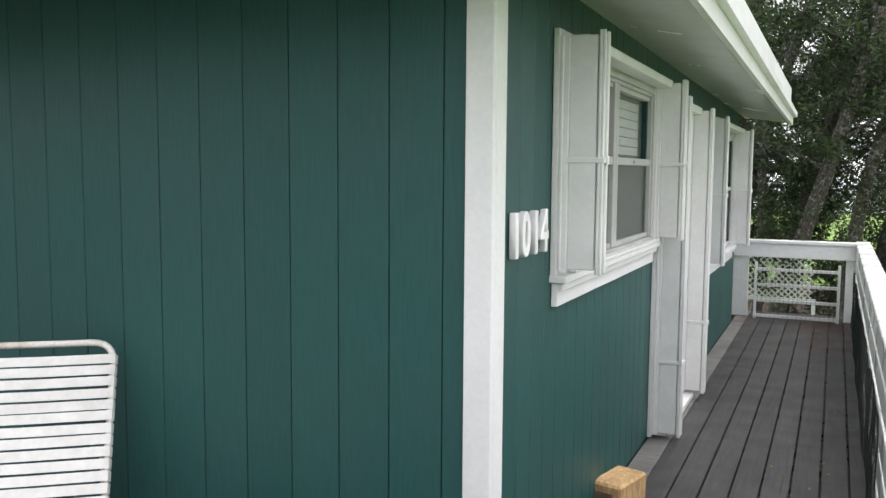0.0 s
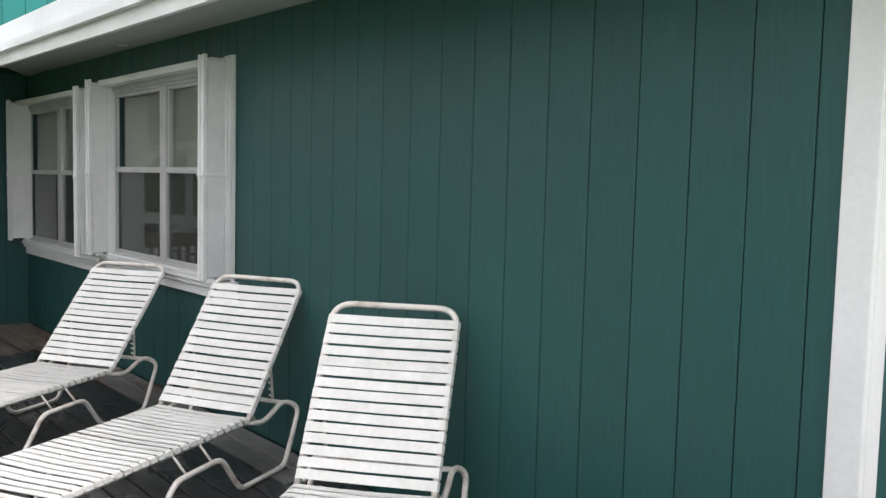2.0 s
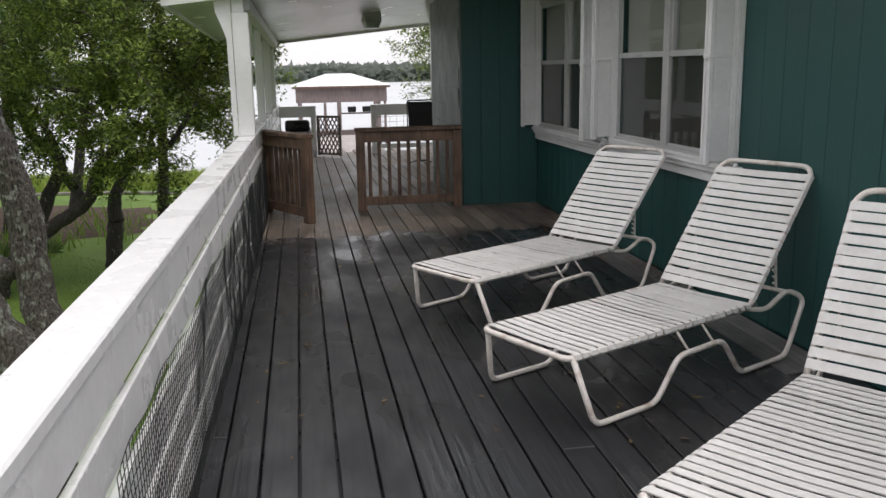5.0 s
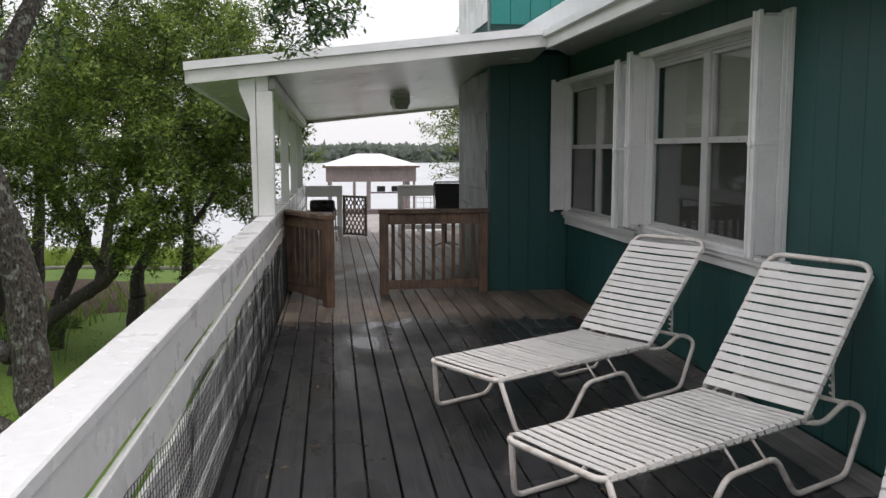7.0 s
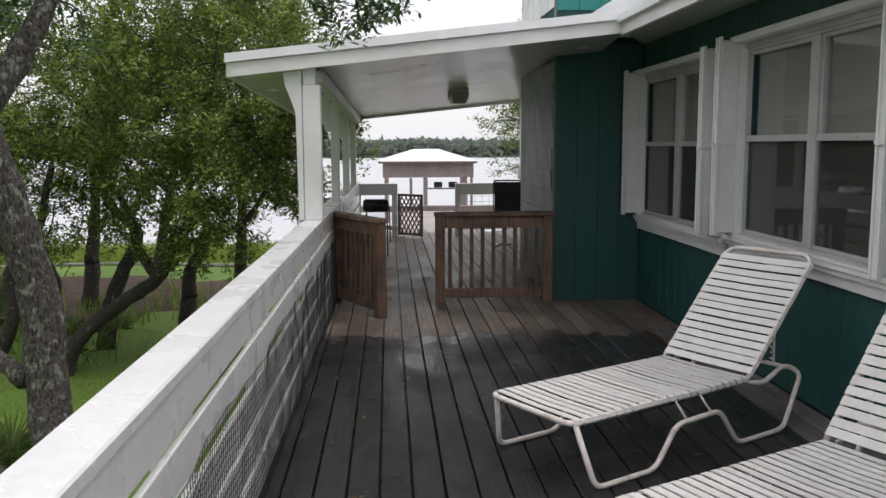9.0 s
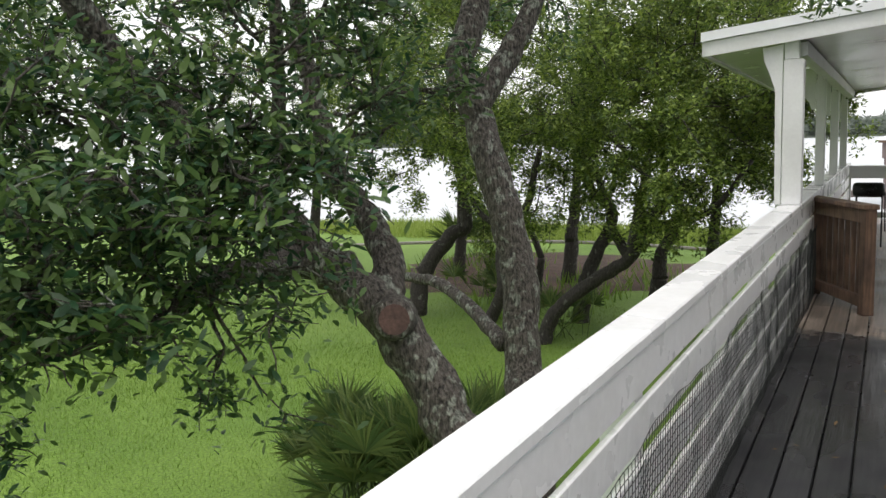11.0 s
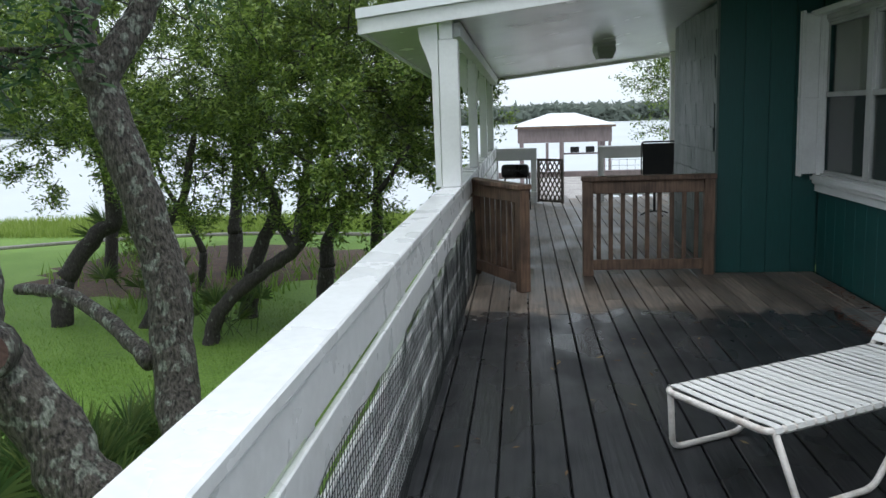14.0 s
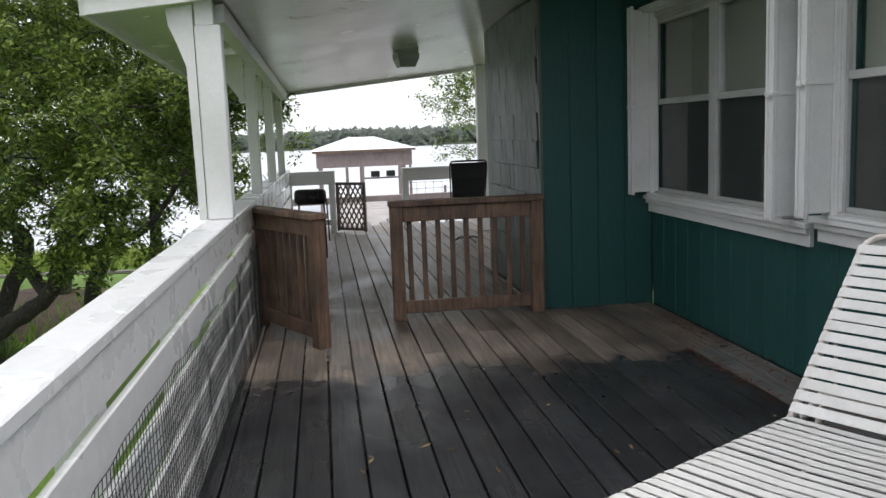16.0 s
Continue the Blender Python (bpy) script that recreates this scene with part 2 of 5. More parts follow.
def deck_boards(name):
    """Weathered boards under the porch roof; beyond its drip line the same boards are dark and wet, with a ragged edge and shiny damp patches."""
    m = bpy.data.materials.new(name)
    m.use_nodes = True
    t = m.node_tree
    b = t.nodes["Principled BSDF"]
    N, L = t.nodes.new, t.links.new
    geo, info, sep = N("ShaderNodeNewGeometry"), N("ShaderNodeObjectInfo"), N("ShaderNodeSeparateXYZ")
    L(geo.outputs["Position"], sep.inputs[0])

    def noisy(scale, detail, stretch):
        mp, n = N("ShaderNodeMapping"), N("ShaderNodeTexNoise")
        mp.inputs["Scale"].default_value = stretch
        n.inputs["Scale"].default_value, n.inputs["Detail"].default_value = scale, detail
        L(geo.outputs["Position"], mp.inputs[0])
        L(mp.outputs[0], n.inputs["Vector"])
        return n.outputs[0]

    def ranged(v, a0, a1, b0, b1):
        r = N("ShaderNodeMapRange")
        for k, q in zip((1, 2, 3, 4), (a0, a1, b0, b1)):
            r.inputs[k].default_value = q
        L(v, r.inputs[0])
        return r.outputs[0]

    def sums(op, *vs):
        out = vs[0]
        for v in vs[1:]:
            q = N("ShaderNodeMath")
            q.operation = op
            L(out, q.inputs[0])
            L(v, q.inputs[1])
            out = q.outputs[0]
        return out

    def mixed(fac, a, c, blend="MIX"):
        x = N("ShaderNodeMix")
        x.data_type, x.blend_type = "RGBA", blend
        if fac is None:
            x.inputs[0].default_value = 1
        else:
            L(fac, x.inputs[0])
        for k, v in ((6, a), (7, c)):
            if isinstance(v, tuple):
                x.inputs[k].default_value = (*v, 1)
            else:
                L(v, x.inputs[k])
        return x.outputs[2]

    ragged, damp, grain, stain = noisy(4.5, 4, (1, 1, 1)), noisy(1.7, 3, (0.7, 1.2, 1)), noisy(45, 3, (0.06, 1, 1)), noisy(3.2, 4, (0.6, 1, 1))
    reach = sums("ADD", sep.outputs[0], ranged(ragged, 0.3, 0.7, -0.22, 0.22), ranged(info.outputs["Random"], 0, 1, -0.09, 0.09))
    wet = ranged(reach, -6.68, -6.42, 0, 1)
    old = mixed(ranged(stain, 0.38, 0.66, 0, 1), (0.21, 0.172, 0.143), (0.075, 0.060, 0.050))
    dark = mixed(ranged(damp, 0.4, 0.62, 0, 1), (0.029, 0.029, 0.031), (0.014, 0.014, 0.016))
    tone = sums("MULTIPLY", ranged(grain, 0.3, 0.7, 0.65, 1.35), ranged(info.outputs["Random"], 0, 1, 0.76, 1.24))
    L(mixed(None, mixed(wet, old, dark), tone, "MULTIPLY"), b.inputs["Base Color"])
    b.inputs["Specular IOR Level"].default_value = 0.4
    shine = N("ShaderNodeMix")
    L(wet, shine.inputs[0])
    L(ranged(stain, 0.35, 0.65, 0.62, 0.36), shine.inputs[2])
    L(ranged(damp, 0.36, 0.64, 0.15, 0.5), shine.inputs[3])
    L(shine.outputs[0], b.inputs["Roughness"])
    bp = N("ShaderNodeBump")
    bp.inputs["Strength"].default_value, bp.inputs["Distance"].default_value = 0.28, 0.01
    L(grain, bp.inputs["Height"])
    L(bp.outputs[0], b.inputs["Normal"])
    return m


DECKALL = deck_boards("deck_boards_wet_and_weathered")

# ---- ground, water, distance ----
WALL, SIDE = 2.49, 0.10
GROUND, LAKE = -2.0, -2.6


def sheet(name, x0, y0, x1, y1, z, material, label, category, step=0, rise=0.0):
    bm = bmesh.new()
    n = max(1, step)
    grid = [[bm.verts.new((x0 + (x1 - x0) * i / n, y0 + (y1 - y0) * j / n,
             z + rise * noise.noise(((x0 + (x1 - x0) * i / n) * 0.15, (y0 + (y1 - y0) * j / n) * 0.15, 0)))) for j in range(n + 1)] for i in range(n + 1)]
    for i in range(n):
        for j in range(n):
            bm.faces.new((grid[i][j], grid[i + 1][j], grid[i + 1][j + 1], grid[i][j + 1]))
    ob = part(name, bm, material, None, smooth=True)
    return tagged(ob, label, category, kind="structure")


sheet("water", -3000, -3000, 3000, 3000, LAKE, WATER, "pale grey lake, overcast sky reflection partly put into its colour", "lake")
sheet("ground", -29, -60, 70, 90, GROUND, LAWN, "mown green lawn below the raised deck", "lawn", 120, 0.12)


# ---- house walls with siding boards ----
def siding(parent, axis, fixed, out, spans, holes, z0, z1, material):
    """Upright boards on a wall. axis 'x' or 'y': the way the wall runs; out: the sign of its outer side; holes: (a, b, za, zb)."""
    cache = {}
    for a, b in spans:
        cuts = [(z0, z1)]
        for ha, hb, za, zb in holes:
            if a >= ha - 0.02 and b <= hb + 0.02:
                cuts = [(p, q) for lo, hi in cuts for p, q in ((lo, min(hi, za)), (max(lo, zb), hi)) if q - p > 0.02]
        for lo, hi in cuts:
            key = (round(b - a, 3), round(hi - lo, 3))
            if key not in cache:
                bm = bmesh.new()
                w, h = key[0] - 0.004, key[1]
                if axis == "x":
                    box(bm, 0.002, 0, 0, w + 0.002, 0.012, h, 0.0025)
                else:
                    box(bm, 0, 0.002, 0, 0.012, w + 0.002, h, 0.0025)
                cache[key] = as_mesh("siding_board", bm, material)
            at = (a, fixed if out > 0 else fixed - 0.012, lo) if axis == "x" else (fixed if out > 0 else fixed - 0.012, a, lo)
            piece("siding_board", cache[key], Matrix.Translation(at), parent)


def spans_of(start, end, step, edges=()):
    cuts = sorted({round(start, 4), round(end, 4), *[round(e, 4) for e in edges],
                   *[round(start + step * k, 4) for k in range(1, int((end - start) / step) + 1)]})
    out, lo = [], cuts[0]
    for c in cuts[1:]:
        if c - lo > 0.03:
            out.append((lo, c))
            lo = c
    return out


W2 = (-7.93, -6.00, 0.81, 2.16)
W1 = (-5.63, -3.72, 0.85, 2.19)
S1 = (3.22, 5.08, 1.25, 2.20)
SD = (5.28, 6.34, 0.02, 2.12)
S2 = (7.27, 9.55, 0.88, 2.12)
WING_X, WING_Y, WING_END = -8.0, 1.63, -9.95


def wall_box(bm, axis, fixed, thick, a, b, z0, z1, holes):
    """A thick wall with openings, made of upright and level blocks."""
    xs = sorted({a, b, *[h[0] for h in holes], *[h[1] for h in holes]})
    for p, q in zip(xs, xs[1:]):
        cuts = [(z0, z1)]
        for ha, hb, za, zb in holes:
            if p >= ha and q <= hb:
                cuts = [(z0, za), (zb, z1)]
        for lo, hi in cuts:
            if hi - lo > 0.01:
                if axis == "x":
                    box(bm, p, fixed, lo, q, fixed + thick, hi)
                else:
                    box(bm, fixed, p, lo, fixed + thick, q, hi)
    return bm


inset = lambda w: (w[0] + 0.09, w[1] - 0.09, w[2] + 0.02, w[3] - 0.05)
front = part("wall_front", wall_box(bmesh.new(), "x", WALL, 0.14, -8.0, SIDE - 0.14, -0.3, 2.62, [inset(W1), inset(W2)]), GROOVE, None)
tagged(front, "dark green grooved wooden siding wall of the house", "wall", kind="structure")
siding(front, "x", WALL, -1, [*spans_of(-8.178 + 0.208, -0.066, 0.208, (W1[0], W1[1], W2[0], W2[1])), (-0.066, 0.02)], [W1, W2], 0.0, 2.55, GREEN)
side = part("wall_side", wall_box(bmesh.new(), "y", SIDE - 0.14, 0.14, WALL, 10.0, -0.3, 2.62, [inset(S1), SD, inset(S2)]), GROOVE, None)
tagged(side, "green grooved wooden siding wall beside the door", "wall", kind="structure")
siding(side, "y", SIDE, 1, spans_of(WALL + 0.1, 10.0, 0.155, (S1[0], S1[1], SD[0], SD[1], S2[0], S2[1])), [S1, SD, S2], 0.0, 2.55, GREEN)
back_wall = part("wall_back", boxed(-8.0, 10.0, -0.3, SIDE, 10.14, 2.62), GREEN, None)
tagged(back_wall, "plain closing wall at the back of the house", "wall", kind="structure")
post = thing("corner_trim", "white painted corner boards of the house", "trim", (0, WALL, 0), kind="structure")
part("front_board", boxed(0.022, WALL - 0.032, 0, SIDE + 0.022, WALL - 0.004, 2.45, 0.003), WHITE, post)
part("side_board", boxed(SIDE + 0.004, WALL - 0.003, 0, SIDE + 0.022, WALL + 0.09, 2.45, 0.003), WHITE, post)

wing = part("wall_wing", boxed(WING_X - 0.14, WING_Y + 0.15, -0.3, WING_X, WALL - 0.002, 5.2), GROOVE, None)
tagged(wing, "dark green grooved wall of the taller house wing", "wall", kind="structure")
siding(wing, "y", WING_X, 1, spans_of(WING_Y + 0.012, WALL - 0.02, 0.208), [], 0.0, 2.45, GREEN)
siding(wing, "y", WING_X, 1, spans_of(WING_Y + 0.012, WALL + 3.0, 0.208), [], 2.75, 5.2, GREENLIT)
upper = part("wall_upper", boxed(WING_X - 0.14, WALL, 2.75, WING_X, 6.0, 5.2), GROOVE, None)
tagged(upper, "upper storey wall above the porch roof, siding coloured as sky-lit", "wall", kind="structure")
lake_wall = part("wall_lake", boxed(WING_END, WING_Y + 0.01, -0.3, WING_X, WING_Y + 0.15, 5.2), GROOVE, None)
tagged(lake_wall, "shingled wall of the wing, coloured as shaded by the porch, sky-lit above", "wall", kind="structure")
wing_back = part("wall_wing_end", boxed(WING_END - 0.14, WING_Y + 0.01, -0.3, WING_END, 6.0, 5.2), SHINGLESHADE, None)
tagged(wing_back, "shingled end wall of the wing", "wall", kind="structure")

wing_rear = part("wall_wing_rear", boxed(WING_END, 6.002, -0.3, WING_X, 6.14, 5.2), SHINGLESHADE, None)
tagged(wing_rear, "plain closing wall at the back of the wing", "wall", kind="structure")
inner = part("floor_inside", boxed(-7.998, WALL + 0.142, -0.3, SIDE - 0.142, 9.998, -0.05), DECKDRY, None)
tagged(inner, "plain wooden floor inside the closed house", "floor", kind="structure")

# ---- deck ----
deck = thing("floor", "deck of dark wet stained boards, weathered brown under the porch roof", "deck", (-6, 1, 0), kind="structure")
P, GAP = 0.145, 0.009
rng = random.Random(3)


def board_mesh(length, width, along, material):
    bm = bmesh.new()
    if along == "x":
        box(bm, 0, 0, -0.036, length, width, 0, 0.004)
    else:
        box(bm, 0, 0, -0.036, width, length, 0, 0.004)
    return as_mesh("deck_board", bm, material)


strips = board_mesh(4.1, P - GAP, "x", DECKGREY)
LENGTHS = (7.4, 8.2, 6.6)
runs = [board_mesh(l, P - GAP, "x", DECKALL) for l in LENGTHS]
for k in range(-4, 17):
    y = P * k + GAP / 2
    x = -14.6 + rng.uniform(-1.2, 0.0)
    while x < 1.5:
        if k >= 15 and -6.9 < x < -2.6:
            l, me = 4.1, strips
        else:
            n = rng.randrange(3)
            l, me = LENGTHS[n], runs[n]
            if k >= 15 and x < -6.6 and x + l > -6.6:
                l = -6.6 - x
                me = board_mesh(l, P - GAP, "x", DECKALL)
        if x + l > 1.55:
            l = 1.55 - x
            me = board_mesh(l, P - GAP, "x", DECKALL)
        piece("deck_board", me, pose(x + 0.002, y, rng.uniform(-0.002, 0.001)), deck)
        x += l + 0.002
dry = board_mesh(4.6, P - GAP, "x", DECKDRY)
for k in range(17, 30):
    piece("deck_board", dry, pose(-14.6, P * k + GAP / 2, 0), deck)
long_side = board_mesh(8.4, P - GAP, "y", DECKY)
pale_side = board_mesh(8.4, P - GAP, "y", DECKGREY)
for k in range(10):
    piece("deck_board", long_side if k else pale_side, pose(SIDE + 0.02 + P * k, 2.475, rng.uniform(-0.002, 0.001)), deck)
# Solid black slabs that stand in for the shade seen through the board gaps.
underdeck_shade = bmesh.new()
box(underdeck_shade, -14.6, -0.6, -0.24, 1.55, 2.45, -0.05)
box(underdeck_shade, 0.12, 2.46, -0.24, 1.55, 10.8, -0.05)
box(underdeck_shade, -14.6, 2.5, -0.24, -10.2, 4.4, -0.05)
part("underdeck_shade", underdeck_shade, BLACK, deck, "black slab standing in for the shade under the boards")

# ---- railings ----
RAIL = 0.91
POSTS = (1.2, 0.25, -1.05, -2.40, -3.96, -5.26, -6.56, -7.85, -9.0, -10.1, -11.2, -12.4)


def railing(name, label, along, fixed, lo, hi, inner, posts, at):
    """A flat cap on level boards with narrow gaps, nailed to the inner side of square posts. inner: the sign of the deck's side."""
    r = thing(name, label, "railing", at, kind="structure")

    def lay(nm, a, b, d0, d1, z0, z1, bev=0.004):
        y0, y1 = sorted((fixed + inner * d0, fixed + inner * d1))
        part(nm, boxed(a, y0, z0, b, y1, z1, bev) if along == "x" else boxed(y0, a, z0, y1, b, z1, bev), RAILWHITE, r)

    lay("cap", lo, hi, -0.02, 0.129, RAIL - 0.04, RAIL, 0.006)
    for top, h in ((RAIL - 0.042, 0.130), (0.705, 0.130), (0.522, 0.145), (0.340, 0.140), (0.160, 0.135)):
        lay("rail_board", lo, hi, 0.100, 0.122, top - h, top)
    for p in posts:
        lay("rail_post", p - 0.045, p + 0.045, -0.012, 0.0985, -0.2, RAIL - 0.041)
    return r


# the front rail runs a little closer to the house towards the lake
def rail_dy(x):
    return -0.008 * (x + 2.0)


TILTED = Matrix.Translation((-2.0, -0.66, 0)) @ Matrix.Rotation(math.atan(-0.008), 4, "Z") @ Matrix.Translation((2.0, 0.66, 0))
front_rail = railing("railing_front", "white painted deck railing, wet flat cap", "x", -0.645, -14.1, 1.50, 1, POSTS, (-6, -0.6, 0))
front_rail.matrix_basis = TILTED @ front_rail.matrix_basis
railing("railing_side", "white painted deck railing along the side walkway", "y", 1.50, -0.64, 10.7, -1, (2.8, 4.5, 6.2, 7.9, 9.6), (1.5, 5, 0))
er = thing("railing_end", "white painted rail closing the side walkway", "railing", (0.8, 10.5, 0), kind="structure")
part("cap", boxed(0.02, 10.38, RAIL - 0.04, 1.38, 10.54, RAIL, 0.005), RAILWHITE, er)
part("rail_board", boxed(0.02, 10.40, RAIL - 0.2, 1.38, 10.44, RAIL - 0.042, 0.004), RAILWHITE, er)
part("rail_post", boxed(0.06, 10.442, 0, 0.24, 10.53, RAIL - 0.042, 0.004), RAILWHITE, er)
part("rail_post", boxed(1.28, 10.442, 0, 1.37, 10.53, RAIL - 0.042, 0.004), RAILWHITE, er)

# ---- roofs ----
def slab(bm, corners, thick):
    """A sloping slab: four lower corners, counted round, and its thickness."""
    lo = [bm.verts.new(c) for c in corners]
    hi = [bm.verts.new((c[0], c[1], c[2] + thick)) for c in corners]
    bm.faces.new(lo[::-1])
    bm.faces.new(hi)
    for i in range(4):
        j = (i + 1) % 4
        bm.faces.new((lo[i], lo[j], hi[j], hi[i]))
    return bm


EX = -6.70
near_l, near_r = (EX, -1.16, 2.05), (EX, 1.95, 2.40)
far_l, far_r = (-13.6, -1.16, 1.86), (-13.6, 2.6, 2.26)
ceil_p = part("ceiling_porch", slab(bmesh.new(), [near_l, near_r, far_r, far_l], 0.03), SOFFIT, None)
tagged(ceil_p, "glossy white painted porch ceiling", "ceiling", kind="structure")
roof_p = thing("porch_roof", "white porch roof with a metal drip edge", "roof", (-9, 0, 2.2), kind="structure")
part("roof_sheet", slab(bmesh.new(), [(EX, -1.16, 2.19), (EX, 1.95, 2.50), (-13.6, 3.2, 2.60), (-13.6, -1.16, 2.02)], 0.025), ROOFWHITE, roof_p)


def strip(bm, a, b, thick, z0, z1):
    """An upright board from a to b, between z0 below and z1 above those points."""
    a, b = Vector(a), Vector(b)
    d = (b - a)
    n = Vector((-d.y, d.x, 0)).normalized() * thick
    vs = [bm.verts.new(v) for v in (a + Vector((0, 0, z0)), b + Vector((0, 0, z0)), b + n + Vector((0, 0, z0)), a + n + Vector((0, 0, z0)),
                                    a + Vector((0, 0, z1)), b + Vector((0, 0, z1)), b + n + Vector((0, 0, z1)), a + n + Vector((0, 0, z1)))]
    for f in ((3, 2, 1, 0), (4, 5, 6, 7), (0, 1, 5, 4), (1, 2, 6, 5), (2, 3, 7, 6), (3, 0, 4, 7)):
        bm.faces.new([vs[i] for i in f])
    return bm


part("fascia", strip(bmesh.new(), near_l, near_r, -0.03, -0.02, 0.085), WHITE, roof_p)
part("drip_edge", strip(bmesh.new(), (EX + 0.002, -1.19, 2.05), (EX + 0.002, 1.98, 2.40), -0.055, 0.087, 0.155), ROOFWHITE, roof_p)
part("fascia", strip(bmesh.new(), far_l, near_l, -0.03, -0.02, 0.16), WHITE, roof_p)
part("fascia", strip(bmesh.new(), (-13.6, 2.6, 2.26), (-13.6, -1.16, 1.86), -0.03, -0.04, 0.14), WHITE, roof_p)
EY, EDGE = 1.93, 0.62
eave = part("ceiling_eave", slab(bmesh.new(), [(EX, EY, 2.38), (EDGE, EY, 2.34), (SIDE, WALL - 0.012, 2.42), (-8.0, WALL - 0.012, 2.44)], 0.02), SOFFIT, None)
tagged(eave, "white painted soffit under the front eave", "ceiling", kind="structure")
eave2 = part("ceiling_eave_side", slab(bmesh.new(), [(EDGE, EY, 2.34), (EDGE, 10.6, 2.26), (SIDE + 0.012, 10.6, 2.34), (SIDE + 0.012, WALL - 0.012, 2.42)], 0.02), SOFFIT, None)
tagged(eave2, "white painted soffit under the side eave", "ceiling", kind="structure")
roof_m = thing("main_roof", "main roof with white fascia and gutter edge", "roof", (-3, 3, 2.5), kind="structure")
part("fascia", strip(bmesh.new(), (EX, EY, 2.38), (EDGE, EY, 2.34), -0.03, -0.02, 0.07), WHITE, roof_m)
part("drip_edge", strip(bmesh.new(), (EX, EY - 0.002, 2.38), (EDGE + 0.06, EY - 0.002, 2.34), -0.07, 0.072, 0.13), ROOFWHITE, roof_m)
part("fascia", strip(bmesh.new(), (EDGE, EY, 2.34), (EDGE, 10.6, 2.26), -0.03, -0.02, 0.07), WHITE, roof_m)
part("drip_edge", strip(bmesh.new(), (EDGE + 0.002, EY - 0.06, 2.34), (EDGE + 0.002, 10.66, 2.26), -0.07, 0.072, 0.13), ROOFWHITE, roof_m)
part("roof_sheet", slab(bmesh.new(), [(EX - 1.3, EY, 2.50), (EDGE, EY, 2.46), (EDGE, 10.6, 2.46), (-8.0, 10.6, 2.6)], 0.2), ROOFWHITE, roof_m)
wing_roof = thing("wing_roof", "white metal roof over the taller wing", "roof", (-9, 4, 5.2), kind="structure")
part("roof_sheet", boxed(WING_END - 0.35, WING_Y - 0.25, 5.21, WING_X + 0.3, 6.4, 5.35, 0.01), ROOFWHITE, wing_roof)

# porch posts with a strip and a curved bracket on the outer side
def ceil_z(x, y):
    s = (x - EX) / (-13.6 - EX)
    a = 2.05 + (y + 1.16) / 3.11 * 0.35
    b = 1.86 + (y + 1.16) / 3.76 * 0.40
    return a * (1 - s) + b * s


for i, x in enumerate((-6.82, -8.95, -10.9, -12.8)):
    dy = rail_dy(x)
    p = thing("porch_post", "white painted square porch post standing on the railing cap", "post", (x, -0.58 + dy, RAIL), "porch posts")
    top = ceil_z(x, -0.58 + dy)
    out, half = (-0.655, 0.07) if i == 0 else (-0.60, 0.045)
    part("shaft", boxed(x - half, out + dy, RAIL + 0.002, x + half, -0.515 + dy, top - 0.14, 0.005), WHITE, p)
    part("cap_block", boxed(x - half + 0.01, out + 0.005 + dy, top - 0.1385, x + half - 0.01, -0.55 + dy, top - 0.004, 0.004), WHITE, p)
    bm = bmesh.new()
    prof = [(-0.70, RAIL + 0.002), (-0.66, RAIL + 0.002)] if i == 0 else [(-0.64, top - 0.42), (-0.605, top - 0.42)]
    prof += [(-0.66 if i == 0 else -0.605, top - 0.03), (-0.80, top - 0.05), (-0.79, top - 0.14), (-0.75, top - 0.24), (-0.71 if i == 0 else -0.66, top - 0.36)]
    va = [bm.verts.new((x + half - 0.002, a + dy, b)) for a, b in prof]
    vb = [bm.verts.new((x + half - 0.042, a + dy, b)) for a, b in prof]
    bm.faces.new(va)
    bm.faces.new(vb[::-1])
    for k in range(len(prof)):
        j = (k + 1) % len(prof)
        bm.faces.new((va[j], va[k], vb[k], vb[j]))
    bmesh.ops.recalc_face_normals(bm, faces=bm.faces)
    part("bracket", bm, WHITE, p)
bm = bmesh.new()
slab(bm, [(EX - 0.2, -0.545, ceil_z(EX - 0.2, -0.6) - 0.11), (EX - 0.2, -0.465, ceil_z(EX - 0.2, -0.5) - 0.11), (-13.5, -0.37, ceil_z(-13.5, -0.37) - 0.11), (-13.5, -0.45, ceil_z(-13.5, -0.45) - 0.11)], 0.1)
tagged(part("porch_beam", bm, WHITE, None), "white painted beam over the porch posts", "beam", kind="structure")
p = thing("porch_post", "white porch post beside the wing by the lake", "post", (-13.3, 2.0, 0), "porch posts")
part("shaft", boxed(-13.37, 2.13, 0.0, -13.23, 2.27, ceil_z(-13.3, 2.23) - 0.01, 0.005), WHITE, p)


# ---- windows with folded storm shutters ----
def upright(axis, fixed, out):
    """Places for a wall: along it, out from it, up."""
    def put(bm, a0, d0, z0, a1, d1, z1, bev=0.003):
        f0, f1 = sorted((fixed + out * d0, fixed + out * d1))
        return box(bm, a0, f0, z0, a1, f1, z1, bev) if axis == "x" else box(bm, f0, a0, z0, f1, a1, z1, bev)
    return put


